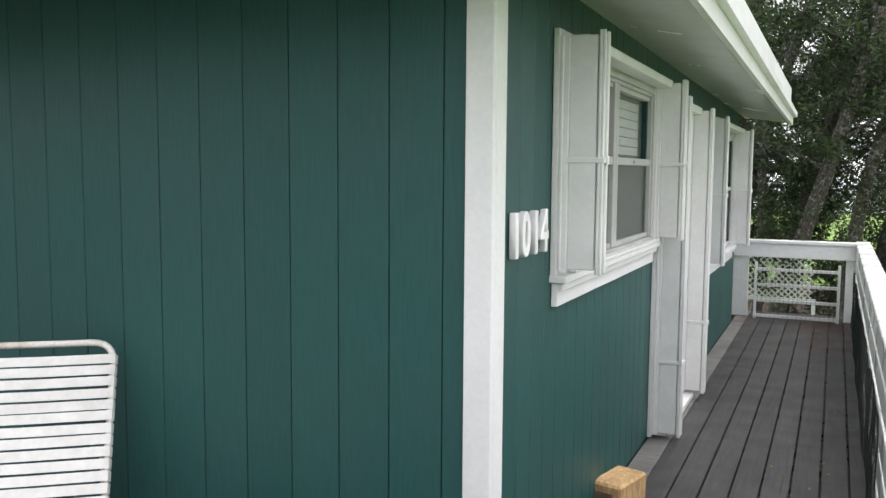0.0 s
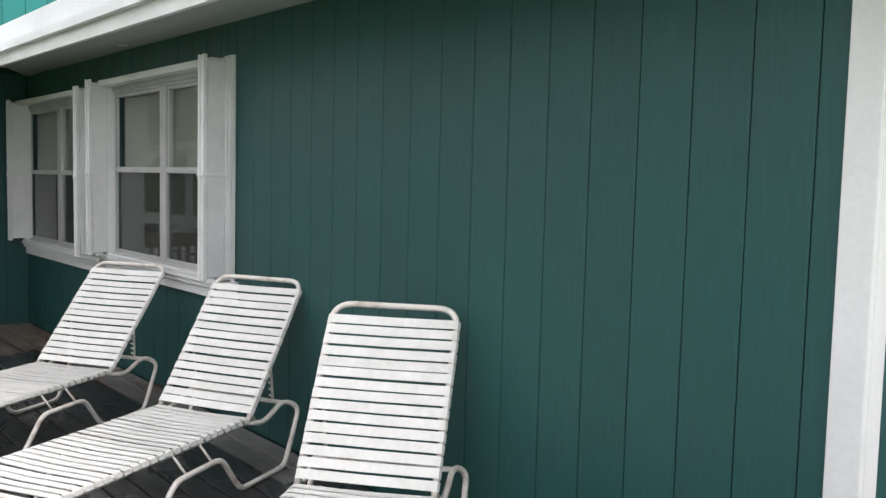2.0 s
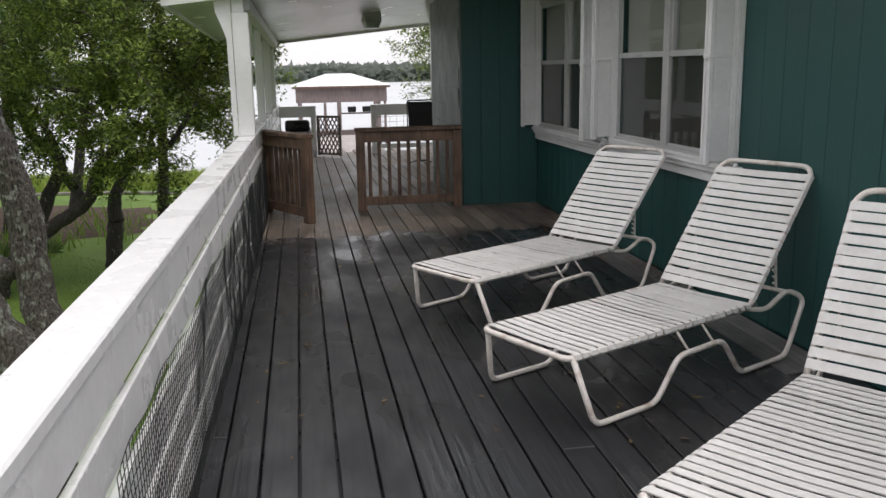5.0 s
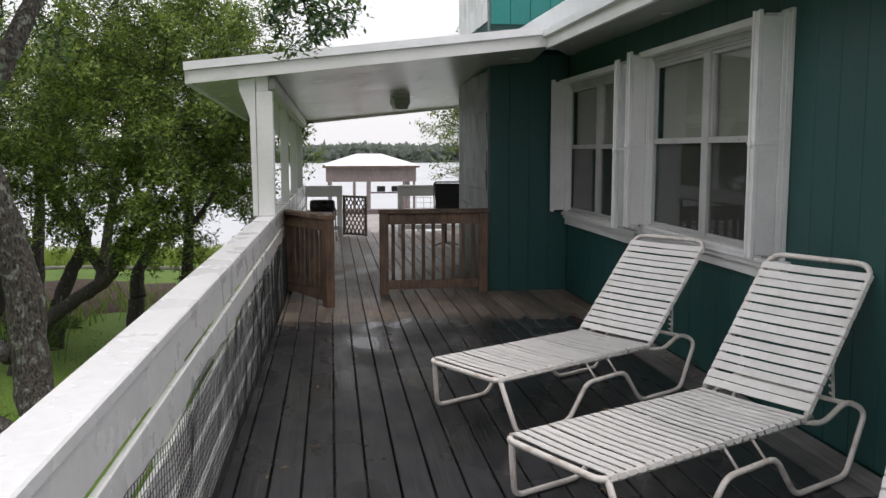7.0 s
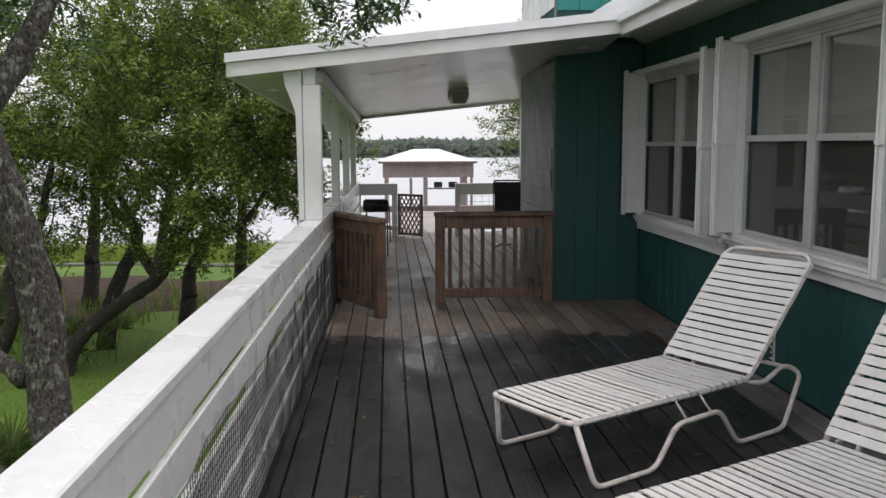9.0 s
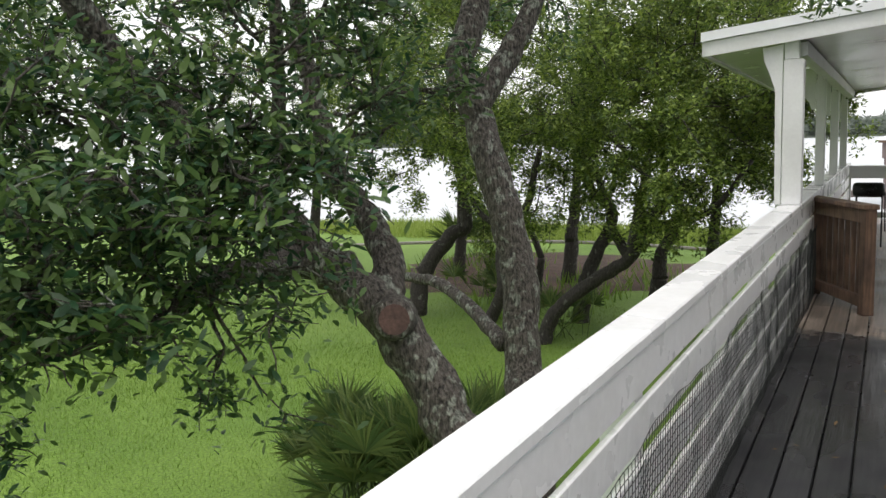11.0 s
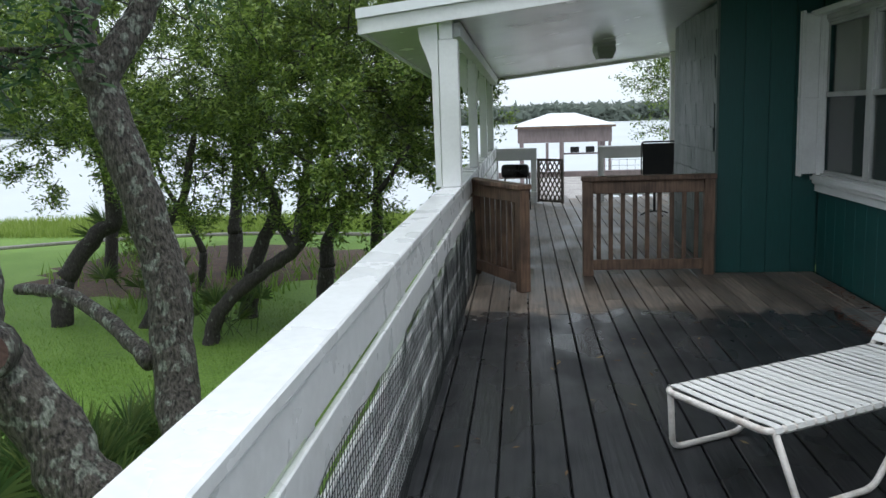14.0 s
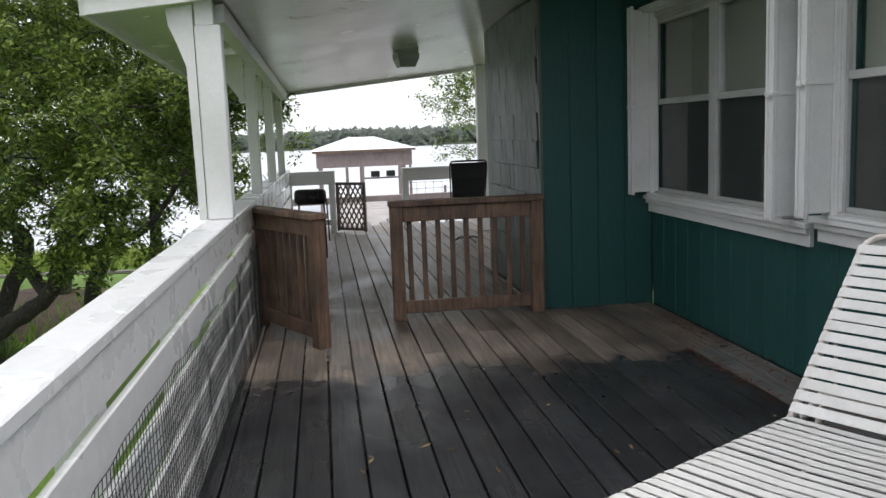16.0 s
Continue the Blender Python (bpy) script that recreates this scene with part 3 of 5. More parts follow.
def shutter(put, parent, q, z0, z1, foot=0.05, band=0.47):
    """A storm shutter folded to a thin stack on a wall channel, standing out from the wall at q."""
    base = bmesh.new()
    put(base, q - foot, 0.002, z0 - 0.015, q + foot, 0.028, z1 + 0.03)
    put(base, q - 0.040, 0.0285, z0, q + 0.040, 0.062, z1 + 0.012)
    put(base, q - foot, 0.0285, z0 + 0.01, q - foot + 0.006, 0.045, z1)
    put(base, q + foot - 0.006, 0.0285, z0 + 0.01, q + foot, 0.045, z1)
    t = part("shutter_stack", base, ALU, parent, "folded white storm shutter")
    blades = bmesh.new()
    for k in range(4):
        w = q - 0.033 + 0.0175 * k
        put(blades, w, 0.063, z0 + 0.014 + 0.004 * (k % 2), w + 0.0155, 0.172 + 0.004 * (k % 2), z1 - 0.004 * k)
    part("folded_blades", blades, ALU, t)
    lip = bmesh.new()
    put(lip, q - 0.038, 0.178, z0 - 0.004, q + 0.038, 0.190, z1 + 0.018)
    put(lip, q + 0.028, 0.190, z0 - 0.004, q + 0.038, 0.204, z1 + 0.018)
    put(lip, q - 0.038, 0.190, z0 - 0.004, q - 0.028, 0.204, z1 + 0.018)
    part("edge_blade", lip, ALU, t)
    h = z0 + (z1 - z0) * band
    part("strap_band", put(bmesh.new(), q - 0.041, 0.05, h, q + 0.041, 0.208, h + 0.022), ALU, t)
    part("band_clip", put(bmesh.new(), q - 0.012, 0.2085, h - 0.006, q + 0.012, 0.216, h + 0.028), ALU, t)


def window(name, label, axis, fixed, out, w, units, at, stacks, ends):
    a, b, z0, z1 = w
    put = upright(axis, fixed, out)
    g = thing(name, label, "window", at, kind="structure")
    C = 0.032
    fr = bmesh.new()
    put(fr, a, -0.02, z0 + 0.02, a + C, 0.024, z1)
    put(fr, b - C, -0.02, z0 + 0.02, b, 0.024, z1)
    put(fr, a + C, -0.02, z1 - 0.055, b - C, 0.024, z1)
    put(fr, a + C, -0.06, z0 + 0.02, b - C, 0.03, z0 + 0.05)
    put(fr, a + C, -0.055, z1 - 0.075, b - C, 0.014, z1 - 0.0555)
    part("window_frame", fr, SASH, g)
    part("window_sill", put(bmesh.new(), ends[0] - 0.02, -0.02, z0 - 0.012, ends[1] + 0.02, 0.07, z0 + 0.018), WHITE, g)
    ap = bmesh.new()
    put(ap, ends[0], 0.003, z0 - 0.11, ends[1], 0.030, z0 - 0.0135)
    put(ap, ends[0], 0.0305, z0 - 0.045, ends[1], 0.052, z0 - 0.0135)
    part("apron", ap, WHITE, g)
    part("shutter_track", put(bmesh.new(), a - 0.01, 0.03, z1 - 0.02, b + 0.01, 0.12, z1 + 0.025), ALU, g)
    part("lower_track", put(bmesh.new(), a + 0.02, 0.0305, z0 + 0.0185, b - 0.02, 0.075, z0 + 0.036), ALU, g)
    lo, hi = a + C, b - C
    wid = (hi - lo) / units
    mid = z0 + (z1 - z0) * 0.515
    for i in range(units):
        p0, p1 = lo + wid * i, lo + wid * (i + 1)
        m0, m1 = (0.026, 0.05) if i == 0 and units > 1 else (0.05, 0.026) if units > 1 else (0.03, 0.03)
        sh = bmesh.new()
        put(sh, p0, -0.05, z0 + 0.05, p0 + m0, 0.012, z1 - 0.075)
        put(sh, p1 - m1, -0.05, z0 + 0.05, p1, 0.012, z1 - 0.075)
        put(sh, p0 + m0, -0.05, mid - 0.02, p1 - m1, 0.008, mid + 0.02)
        put(sh, p0 + m0, -0.05, z1 - 0.1, p1 - m1, 0.0, z1 - 0.075)
        put(sh, p0 + m0, -0.045, z0 + 0.05, p1 - m1, 0.004, z0 + 0.075)
        put(sh, p0 + m0, -0.048, mid + 0.02, p0 + m0 + 0.022, -0.004, z1 - 0.1)
        s = part("sash", sh, SASH, g)
        up = part("pane", put(bmesh.new(), p0 + m0, -0.030, mid + 0.02, p1 - m1, -0.026, z1 - 0.1, 0), GLASS, s)
        dn = part("pane", put(bmesh.new(), p0 + m0, -0.014, z0 + 0.075, p1 - m1, -0.010, mid - 0.02, 0), GLASS, s)
        up.visible_shadow = dn.visible_shadow = False
        part("screen", put(bmesh.new(), p0 + m0, -0.024, z0 + 0.075, p1 - m1, -0.021, mid - 0.02, 0), SCREEN, s, "dark insect screen behind the lower pane")
        part("sash_lock", put(bmesh.new(), (p0 + p1) / 2 - 0.03, 0.0085, mid - 0.006, (p0 + p1) / 2 + 0.03, 0.016, mid + 0.010), SASH, s)
    if axis == "y":
        bl = bmesh.new()
        for k in range(int((z1 - 0.1 - mid - 0.03) / 0.05)):
            put(bl, lo + wid + 0.10, -0.0515, mid + 0.04 + k * 0.05, hi - 0.12, -0.047, mid + 0.084 + k * 0.05, 0)
        part("blind", bl, WHITE, g, "pale half-drawn slatted blind")
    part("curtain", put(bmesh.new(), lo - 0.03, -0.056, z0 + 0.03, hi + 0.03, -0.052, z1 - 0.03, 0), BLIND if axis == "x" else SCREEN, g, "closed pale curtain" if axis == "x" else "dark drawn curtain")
    for q, foot in stacks:
        shutter(put, g, q, z0 + 0.03, z1 + 0.01, foot)
    return g


window("window_1", "white framed double window with folded storm shutters", "x", WALL - 0.012, -1, W1, 2, (-4.7, WALL, 0.8), ((-5.64, 0.05), (-3.665, 0.055)), (-5.76, -3.58))
window("window_2", "white framed double window with folded storm shutters", "x", WALL - 0.012, -1, W2, 2, (-6.9, WALL, 0.8), ((-7.90, 0.05), (-5.93, 0.05)), (-7.985, -5.83))
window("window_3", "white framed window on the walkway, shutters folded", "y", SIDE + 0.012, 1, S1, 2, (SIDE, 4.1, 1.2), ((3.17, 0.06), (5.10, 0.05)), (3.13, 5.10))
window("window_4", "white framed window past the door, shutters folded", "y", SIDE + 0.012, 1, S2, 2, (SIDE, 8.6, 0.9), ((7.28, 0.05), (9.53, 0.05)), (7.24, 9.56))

# door with tall folded shutters
put = upright("y", SIDE + 0.012, 1)
door = thing("door_1", "white entrance door between tall folded storm shutters", "door", (SIDE, 6.1, 0), kind="structure")
part("leaf", put(bmesh.new(), SD[0] + 0.06, -0.09, 0.04, SD[1] - 0.06, -0.045, 2.06), WHITE, door)
fr = bmesh.new()
put(fr, SD[0], -0.1, 0.02, SD[0] + 0.06, 0.03, 2.12)
put(fr, SD[1] - 0.06, -0.1, 0.02, SD[1], 0.03, 2.12)
put(fr, SD[0] + 0.06, -0.1, 2.06, SD[1] - 0.06, 0.03, 2.12)
part("door_frame", fr, WHITE, door)
part("threshold", put(bmesh.new(), SD[0], 0.0, 0.002, SD[1], 0.12, 0.04), WHITE, door)
part("shutter_track", put(bmesh.new(), SD[0], 0.03, 2.10, SD[1], 0.12, 2.15), ALU, door)
shutter(put, door, 5.27, 0.02, 2.13, 0.06, 0.22)
shutter(put, door, 6.34, 0.05, 2.13, 0.05, 0.25)


# ---- loungers ----
def lounger(m, tilt, label, back=0.86):
    g = thing("chaise_lounge", label, "lounge chair", (0, 0, 0), "strap loungers in a row")
    H, hw, L = 0.304, 0.274, 1.233
    ca, sa = math.cos(radians(tilt)), math.sin(radians(tilt))
    at_back = lambda s, w, up=0.0: Vector((w, L + s * ca - up * sa, H + s * sa + up * ca))
    seat_f = part("seat_frame", tube(bmesh.new(), rounded([(-hw, L + 0.05, H), (-hw, 0, H), (hw, 0, H), (hw, L + 0.05, H)], 0.05), 0.014), TUBE, g, smooth=True)
    back_f = part("back_frame", tube(bmesh.new(), rounded([at_back(0, -hw), at_back(back, -hw), at_back(back, hw), at_back(0, hw)], 0.09, 6), 0.014), TUBE, g, smooth=True)
    for s in (-1, 1):
        f = hw + 0.062
        side_path = [(s * hw, 0.03, H), (s * f, 0.10, 0.014), (s * f, 0.48, 0.014), (s * f, 0.625, 0.20), (s * f, 0.94, 0.21),
                     (s * f, 1.09, 0.014), (s * f, 1.47, 0.014), (s * f, 1.61, 0.295), (s * (hw + 0.02), 1.52, 0.345), (s * (hw + 0.02), 1.34, 0.27), (s * hw, L, H - 0.01)]
        part("leg", tube(bmesh.new(), rounded(side_path, 0.05, 4), 0.0135), TUBE, g, smooth=True)
        for u in (0.70, 0.88):
            part("strut", tube(bmesh.new(), [(s * hw, u - 0.03, H), (s * f, u, 0.206)], 0.006, 6), TUBE, g, smooth=True)
        br = bmesh.new()
        a0, a1 = at_back(0.36, s * (hw - 0.03), -0.02), Vector((s * (hw - 0.03), 1.50, 0.33))
        d = a1 - a0
        tube(br, [a0, a1], 0.007, 6)
        for k in range(4):
            q = a0 + d * (0.45 + 0.14 * k)
            tube(br, [q, q + Vector((0, -0.03, 0.018))], 0.006, 5)
        part("toothed_bracket", br, TUBE, g)
    part("rear_bar", tube(bmesh.new(), [(-hw - 0.02, 1.50, 0.338), (hw + 0.02, 1.50, 0.338)], 0.012), TUBE, g, smooth=True)
    part("cross_bar", tube(bmesh.new(), [(-hw, 0.62, H - 0.012), (hw, 0.62, H - 0.012)], 0.011), TUBE, g, smooth=True)

    def strap_mesh(wd):
        bm = bmesh.new()
        prof = [(-hw - 0.017, -0.004), (-hw - 0.010, 0.014), (-hw + 0.01, 0.0185), (0, 0.0135), (hw - 0.01, 0.0185), (hw + 0.010, 0.014), (hw + 0.017, -0.004),
                (hw + 0.006, -0.0165), (hw - 0.012, -0.0165), (hw - 0.012, 0.0145), (0, 0.0105), (-hw + 0.012, 0.0145), (-hw + 0.012, -0.0165), (-hw - 0.006, -0.0165)]
        v0 = [bm.verts.new((x, -wd / 2, z)) for x, z in prof]
        v1 = [bm.verts.new((x, wd / 2, z)) for x, z in prof]
        n = len(prof)
        for k in range(n):
            j = (k + 1) % n
            bm.faces.new((v0[k], v0[j], v1[j], v1[k]))
        bmesh.ops.recalc_face_normals(bm, faces=bm.faces)
        return as_mesh("strap", bm, STRAP)

    seat_strap, back_strap = strap_mesh(0.0385), strap_mesh(0.0385)
    r = random.Random(int(tilt * 10))
    for k in range(24):
        piece("strap", seat_strap, pose(0, 0.045 + k * 0.0505 + r.uniform(-0.003, 0.003), H, r.uniform(-2, 2), 0, r.uniform(-0.5, 0.5)), seat_f)
    for k in range(15):
        s = 0.05 + k * (back - 0.10) / 14.6 + r.uniform(-0.003, 0.003)
        piece("strap", back_strap, Matrix.Translation(at_back(s, 0)) @ pose(0, 0, 0, tilt, 0, r.uniform(-0.5, 0.5)), back_f)
    g.matrix_basis = m
    PLACE[g] = m
    return g


lounger(pose(-3.663, 0.681, 0, 0, 0, 31.0), 47, "white strap chaise lounge with raised back, beside the brown gate", 0.815)
lounger(pose(-2.324, 0.821, 0, 0, 0, 26.8), 52, "white strap chaise lounge with worn enamel legs, below the window", 0.815)
lounger(pose(-0.733, 0.953, 0, 0, 0, 37.7), 57, "white strap chaise lounge, back set steeply, before the green wall", 0.795)


# ---- wooden gates ----
def gate(label, m, width, height, n, face):
    """face: the side of the rails, 1 or -1, on which the balusters are nailed."""
    g = thing("deck_gate", label, "gate", (0, 0, 0), "brown deck gates")
    part("post", boxed(0, -0.045, 0.0, 0.09, 0.045, height, 0.005), GATEWOOD, g)
    part("post", boxed(width - 0.09, -0.045, 0.0, width, 0.045, height, 0.005), GATEWOOD, g)
    part("top_rail", boxed(-0.01, -0.06, height - 0.04 + 0.002, width + 0.01, 0.06, height + 0.002, 0.005), GATEWOOD, g)
    part("upper_board", boxed(0.092, -0.02, height - 0.15, width - 0.092, 0.02, height - 0.042, 0.004), GATEWOOD, g)
    part("lower_board", boxed(0.092, -0.02, 0.05, width - 0.092, 0.02, 0.14, 0.004), GATEWOOD, g)
    for k in range(n):
        x = 0.09 + (width - 0.18) * (k + 0.5) / n
        part("baluster", boxed(x - 0.018, face * 0.021, 0.06, x + 0.018, face * 0.055, height - 0.05, 0.003), GATEWOOD, g)
    g.matrix_basis = m
    PLACE[g] = m
    return g


gate("brown wooden gate section fixed between the wing and the opening", pose(-7.94, 0.49, 0, 0, 0, 90), 1.12, 0.87, 9, 1)
gate("brown wooden gate swung open beside the railing", pose(-8.15, -0.49, 0, 0, 0, 28), 1.02, 0.87, 8, 1)

# ---- far deck rail, boathouse, dock ----
def end_rail(y0, y1, x, label):
    r = thing("deck_rail", label, "railing", (x, (y0 + y1) / 2, 0), "lake end rails")
    part("cap", boxed(x - 0.07, y0, 0.83, x + 0.07, y1, 0.87, 0.004), WHITE, r)
    part("rail_board", boxed(x + 0.0, y0, 0.68, x + 0.035, y1, 0.828, 0.004), WHITE, r)
    part("rail_board", boxed(x + 0.0, y0, 0.1, x + 0.035, y1, 0.18, 0.004), WHITE, r)
    for y in (y0 + 0.05, y1 - 0.05):
        part("rail_post", boxed(x - 0.09, y - 0.045, 0, x - 0.002, y + 0.045, 0.828, 0.004), WHITE, r)
    return r


end_rail(-0.5, 0.2, -14.0, "short white rail at the lake end of the deck")
end_rail(1.15, 4.2, -14.0, "white rail with wire infill at the lake end of the deck")
bh = thing("boathouse", "boathouse on piles, white hip roof over a brown boarded front", "boathouse", (-47, 2.3, LAKE))
bm = bmesh.new()
x0, x1, y0, y1, ez, rz = -50.5, -44.6, -0.45, 4.75, 0.64, 1.26
v = [bm.verts.new(c) for c in ((x1, y0, ez), (x1, y1, ez), (x0, y1, ez), (x0, y0, ez), (-47.5, y0 + 1.9, rz), (-47.5, y1 - 1.9, rz))]
for f in ((0, 1, 5, 4), (1, 2, 5), (2, 3, 4, 5), (3, 0, 4), (3, 2, 1, 0)):
    bm.faces.new([v[i] for i in f])
part("roof", bm, ROOFWHITE, bh)
part("front_boarding", boxed(-45.0, -0.25, -0.22, -44.9, 4.55, ez - 0.06), BROWNROOF, bh)
part("eave_board", boxed(-44.72, -0.42, ez - 0.12, -44.66, 4.72, ez - 0.01), GATEWOOD, bh)
for y in (-0.05, 2.0, 3.9, 4.15, 4.45):
    part("support_pole", tube(bmesh.new(), [(-45, y, LAKE - 1), (-45, y, -0.1)], 0.11 if y < 3 else 0.07, 8), BROWNROOF, bh)
part("support_pole", tube(bmesh.new(), [(-50, 4.5, LAKE - 1), (-50, 4.5, ez - 0.05)], 0.11, 8), BROWNROOF, bh)


# ---- trees ----
class Tree:
    def __init__(self, name, label, at, leaf, seed, leaf_size, group="live oaks"):
        self.ob = thing(name, label, "tree", at, group)
        self.wood = bmesh.new()
        self.verts, self.faces = [], []
        self.leaf, self.size, self.r = leaf, leaf_size, random.Random(seed)

    def limb(self, pts, r0, r1, n=14, twist=0.06):
        path = spline(pts, 5)
        k = len(path)
        jit = [p + Vector((self.r.gauss(0, 1), self.r.gauss(0, 1), self.r.gauss(0, 1))) * twist * r0 for p in path]
        tube(self.wood, jit, [(r0 + (r1 - r0) * i / (k - 1)) * self.r.uniform(0.95, 1.05) for i in range(k)], n)
        return jit

    def one_leaf(self, p):
        r = self.r
        d = Vector((r.gauss(0, 1), r.gauss(0, 1), r.gauss(-0.2, 0.6))).normalized()
        s = d.cross(Vector((r.gauss(0, 0.5), r.gauss(0, 0.5), 1))).normalized()
        n = s.cross(d)
        l = self.size * r.uniform(0.7, 1.3)
        w = l * (0.16 if self.size < 0.07 else 0.22)
        b = len(self.verts)
        if self.size < 0.07:
            lift = n * w * 0.4
            self.verts += [p, p + d * l * 0.3 + s * w * 0.9 + lift, p + d * l * 0.72 + s * w + lift, p + d * l, p + d * l * 0.72 - s * w + lift, p + d * l * 0.3 - s * w * 0.9 + lift]
            self.faces += [(b, b + 1, b + 5), (b + 1, b + 2, b + 4, b + 5), (b + 2, b + 3, b + 4)]
            return
        self.verts += [p, p + d * l * 0.5 + s * w + n * w * 0.5, p + d * l, p + d * l * 0.5 - s * w + n * w * 0.5]
        self.faces += [(b, b + 1, b + 2), (b, b + 2, b + 3)]

    def twig(self, p, d, length, depth, leaf_n, r0):
        """A crooked branch that forks, with leaves along its outer shoots."""
        r = self.r
        pts = [p]
        q, dd = p, d.normalized()
        n = 4
        for i in range(n):
            dd = (dd + Vector((r.gauss(0, 0.3), r.gauss(0, 0.3), r.gauss(0.02, 0.22)))).normalized()
            q = q + dd * length / n
            pts.append(q)
        tube(self.wood, pts, [r0 * (1 - 0.6 * i / n) for i in range(n + 1)], 5 if depth > 1 else 3, False)
        if depth <= 1:
            for i in range(1, n + 1):
                for _ in range(leaf_n):
                    a = pts[i - 1].lerp(pts[i], r.random())
                    self.one_leaf(a + Vector((r.gauss(0, 1), r.gauss(0, 1), r.gauss(0, 1))) * self.size * 0.8)
        if depth > 0:
            for k in range(r.choice((2, 3, 3))):
                i = r.randint(1, n)
                nd = (dd + Vector((r.gauss(0, 0.75), r.gauss(0, 0.75), r.gauss(0, 0.55)))).normalized()
                self.twig(pts[i], nd, length * r.uniform(0.5, 0.8), depth - 1, leaf_n, r0 * 0.6)

    def crown(self, centre, radii, count, length, leaf_n, depth=2):
        c = Vector(centre)
        for _ in range(count):
            r = self.r
            u = Vector((r.gauss(0, 1), r.gauss(0, 1), r.gauss(0, 1))).normalized() * (r.random() ** 0.4)
            p = c + Vector((u.x * radii[0], u.y * radii[1], u.z * radii[2]))
            self.twig(p, Vector((u.x, u.y, u.z * 0.6 + 0.1)), length, depth, leaf_n, 0.012)

    def close(self, bark=None):
        part("trunk", self.wood, bark or BARK, self.ob, "crooked grey-brown trunk and limbs", True)
        me = bpy.data.meshes.new("crown")
        me.from_pydata([tuple(q) for q in self.verts], [], self.faces)
        me.materials.append(self.leaf)
        adopt(new("crown", me), self.ob)
        return self.ob


a = Tree("oak_tree", "leaning live oak with a sawn-off limb, close to the railing", (-2.6, -2.1, GROUND), LEAFNEAR, 5, 0.055)
for pts, r0, r1 in ([([(-2.65, -1.13, -0.33), (-2.99, -1.38, 0.05), (-3.09, -1.53, 0.26), (-3.08, -1.71, 0.55), (-3.06, -1.83, 0.73), (-3.03, -1.99, 0.87), (-3.0, -2.15, 0.97), (-2.75, -2.23, 0.99)], 0.13, 0.085),
    ([(-3.08, -1.85, 0.76), (-3.22, -1.92, 0.97), (-3.27, -2.06, 1.15), (-3.3, -2.22, 1.33), (-3.35, -2.33, 1.55), (-3.46, -2.49, 1.89), (-3.54, -2.6, 2.36)], 0.08, 0.035),
    ([(-3.02, -2.13, 0.95), (-2.87, -2.28, 1.21), (-2.62, -2.42, 1.49), (-2.43, -2.47, 1.68), (-2.2, -2.51, 1.91), (-2.04, -2.46, 2.17)], 0.085, 0.05),
    ([(-2.79, -2.17, 0.98), (-2.44, -2.12, 1.0), (-2.19, -2.09, 0.98), (-1.97, -2.07, 0.9), (-1.74, -2.09, 0.98), (-1.56, -2.11, 1.03), (-1.37, -2.12, 1.02)], 0.06, 0.02),
    ([(-2.89, -2.26, 1.28), (-2.83, -2.18, 1.6), (-2.74, -2.1, 1.87), (-2.63, -2.0, 2.19)], 0.035, 0.025)]):
    a.limb(pts, r0, r1)
for c, rad, n in ([((-2.31, -2.31, 1.39), (0.8, 0.6, 0.42), 36), ((-1.55, -2.28, 1.29), (0.5, 0.5, 0.35), 24), ((-2.98, -2.46, 1.79), (0.9, 0.8, 0.6), 24), ((-2.1, -2.73, 1.84), (1, 0.8, 0.6), 24), ((-2.93, -2.86, 2.95), (2.2, 1.8, 0.7), 75), ((-1.38, -2.2, 0.91), (0.24, 0.3, 0.22), 6), ((-1.24, -2.11, 0.72), (0.16, 0.2, 0.2), 4), ((-2.4, -2.02, 1.01), (0.3, 0.3, 0.12), 5), ((-1.83, -2.17, 1.08), (0.35, 0.3, 0.1), 6)]):
    a.crown(c, rad, n, 0.36, 5)
a.limb([(-2.35, -0.98, GROUND - 0.2), (-2.42, -1.0, -1.2), (-2.65, -1.13, -0.33)], 0.17, 0.13)
a.close()
b = Tree("oak_tree", "tall live oak trunk with grey lichen patches", (-4.3, -2.0, GROUND), LEAFNEAR, 8, 0.055)
for pts, r0, r1 in ([([(-3.83, -1.44, -0.74), (-4.21, -1.62, -0.16), (-4.38, -1.74, 0.13), (-4.52, -1.8, 0.6), (-4.58, -1.96, 1.16), (-4.64, -2.11, 1.59), (-4.67, -2.23, 1.9), (-4.85, -2.21, 2.29), (-5.0, -2.19, 2.71)], 0.122, 0.08),
    ([(-4.62, -2.14, 1.63), (-4.78, -2.0, 1.92), (-4.9, -1.9, 2.16), (-5.1, -1.79, 2.53)], 0.09, 0.05),
    ([(-4.37, -1.86, 0.29), (-4.61, -2.15, 0.42), (-4.79, -2.51, 0.55), (-5.02, -2.91, 0.53)], 0.05, 0.03)]):
    b.limb(pts, r0, r1)
for c, rad, n in ([((-4.73, -2.53, 3.35), (2.2, 1.8, 0.8), 80)]):
    b.crown(c, rad, n, 0.45, 5)
b.limb([(-3.5, -1.32, GROUND - 0.2), (-3.6, -1.35, -1.4), (-3.83, -1.44, -0.74)], 0.15, 0.122)
b.close()
c_ = Tree("oak_tree", "spreading live oak with dark crooked limbs over the mulch bed", (-14, -5.2, GROUND), LEAF, 11, 0.085)
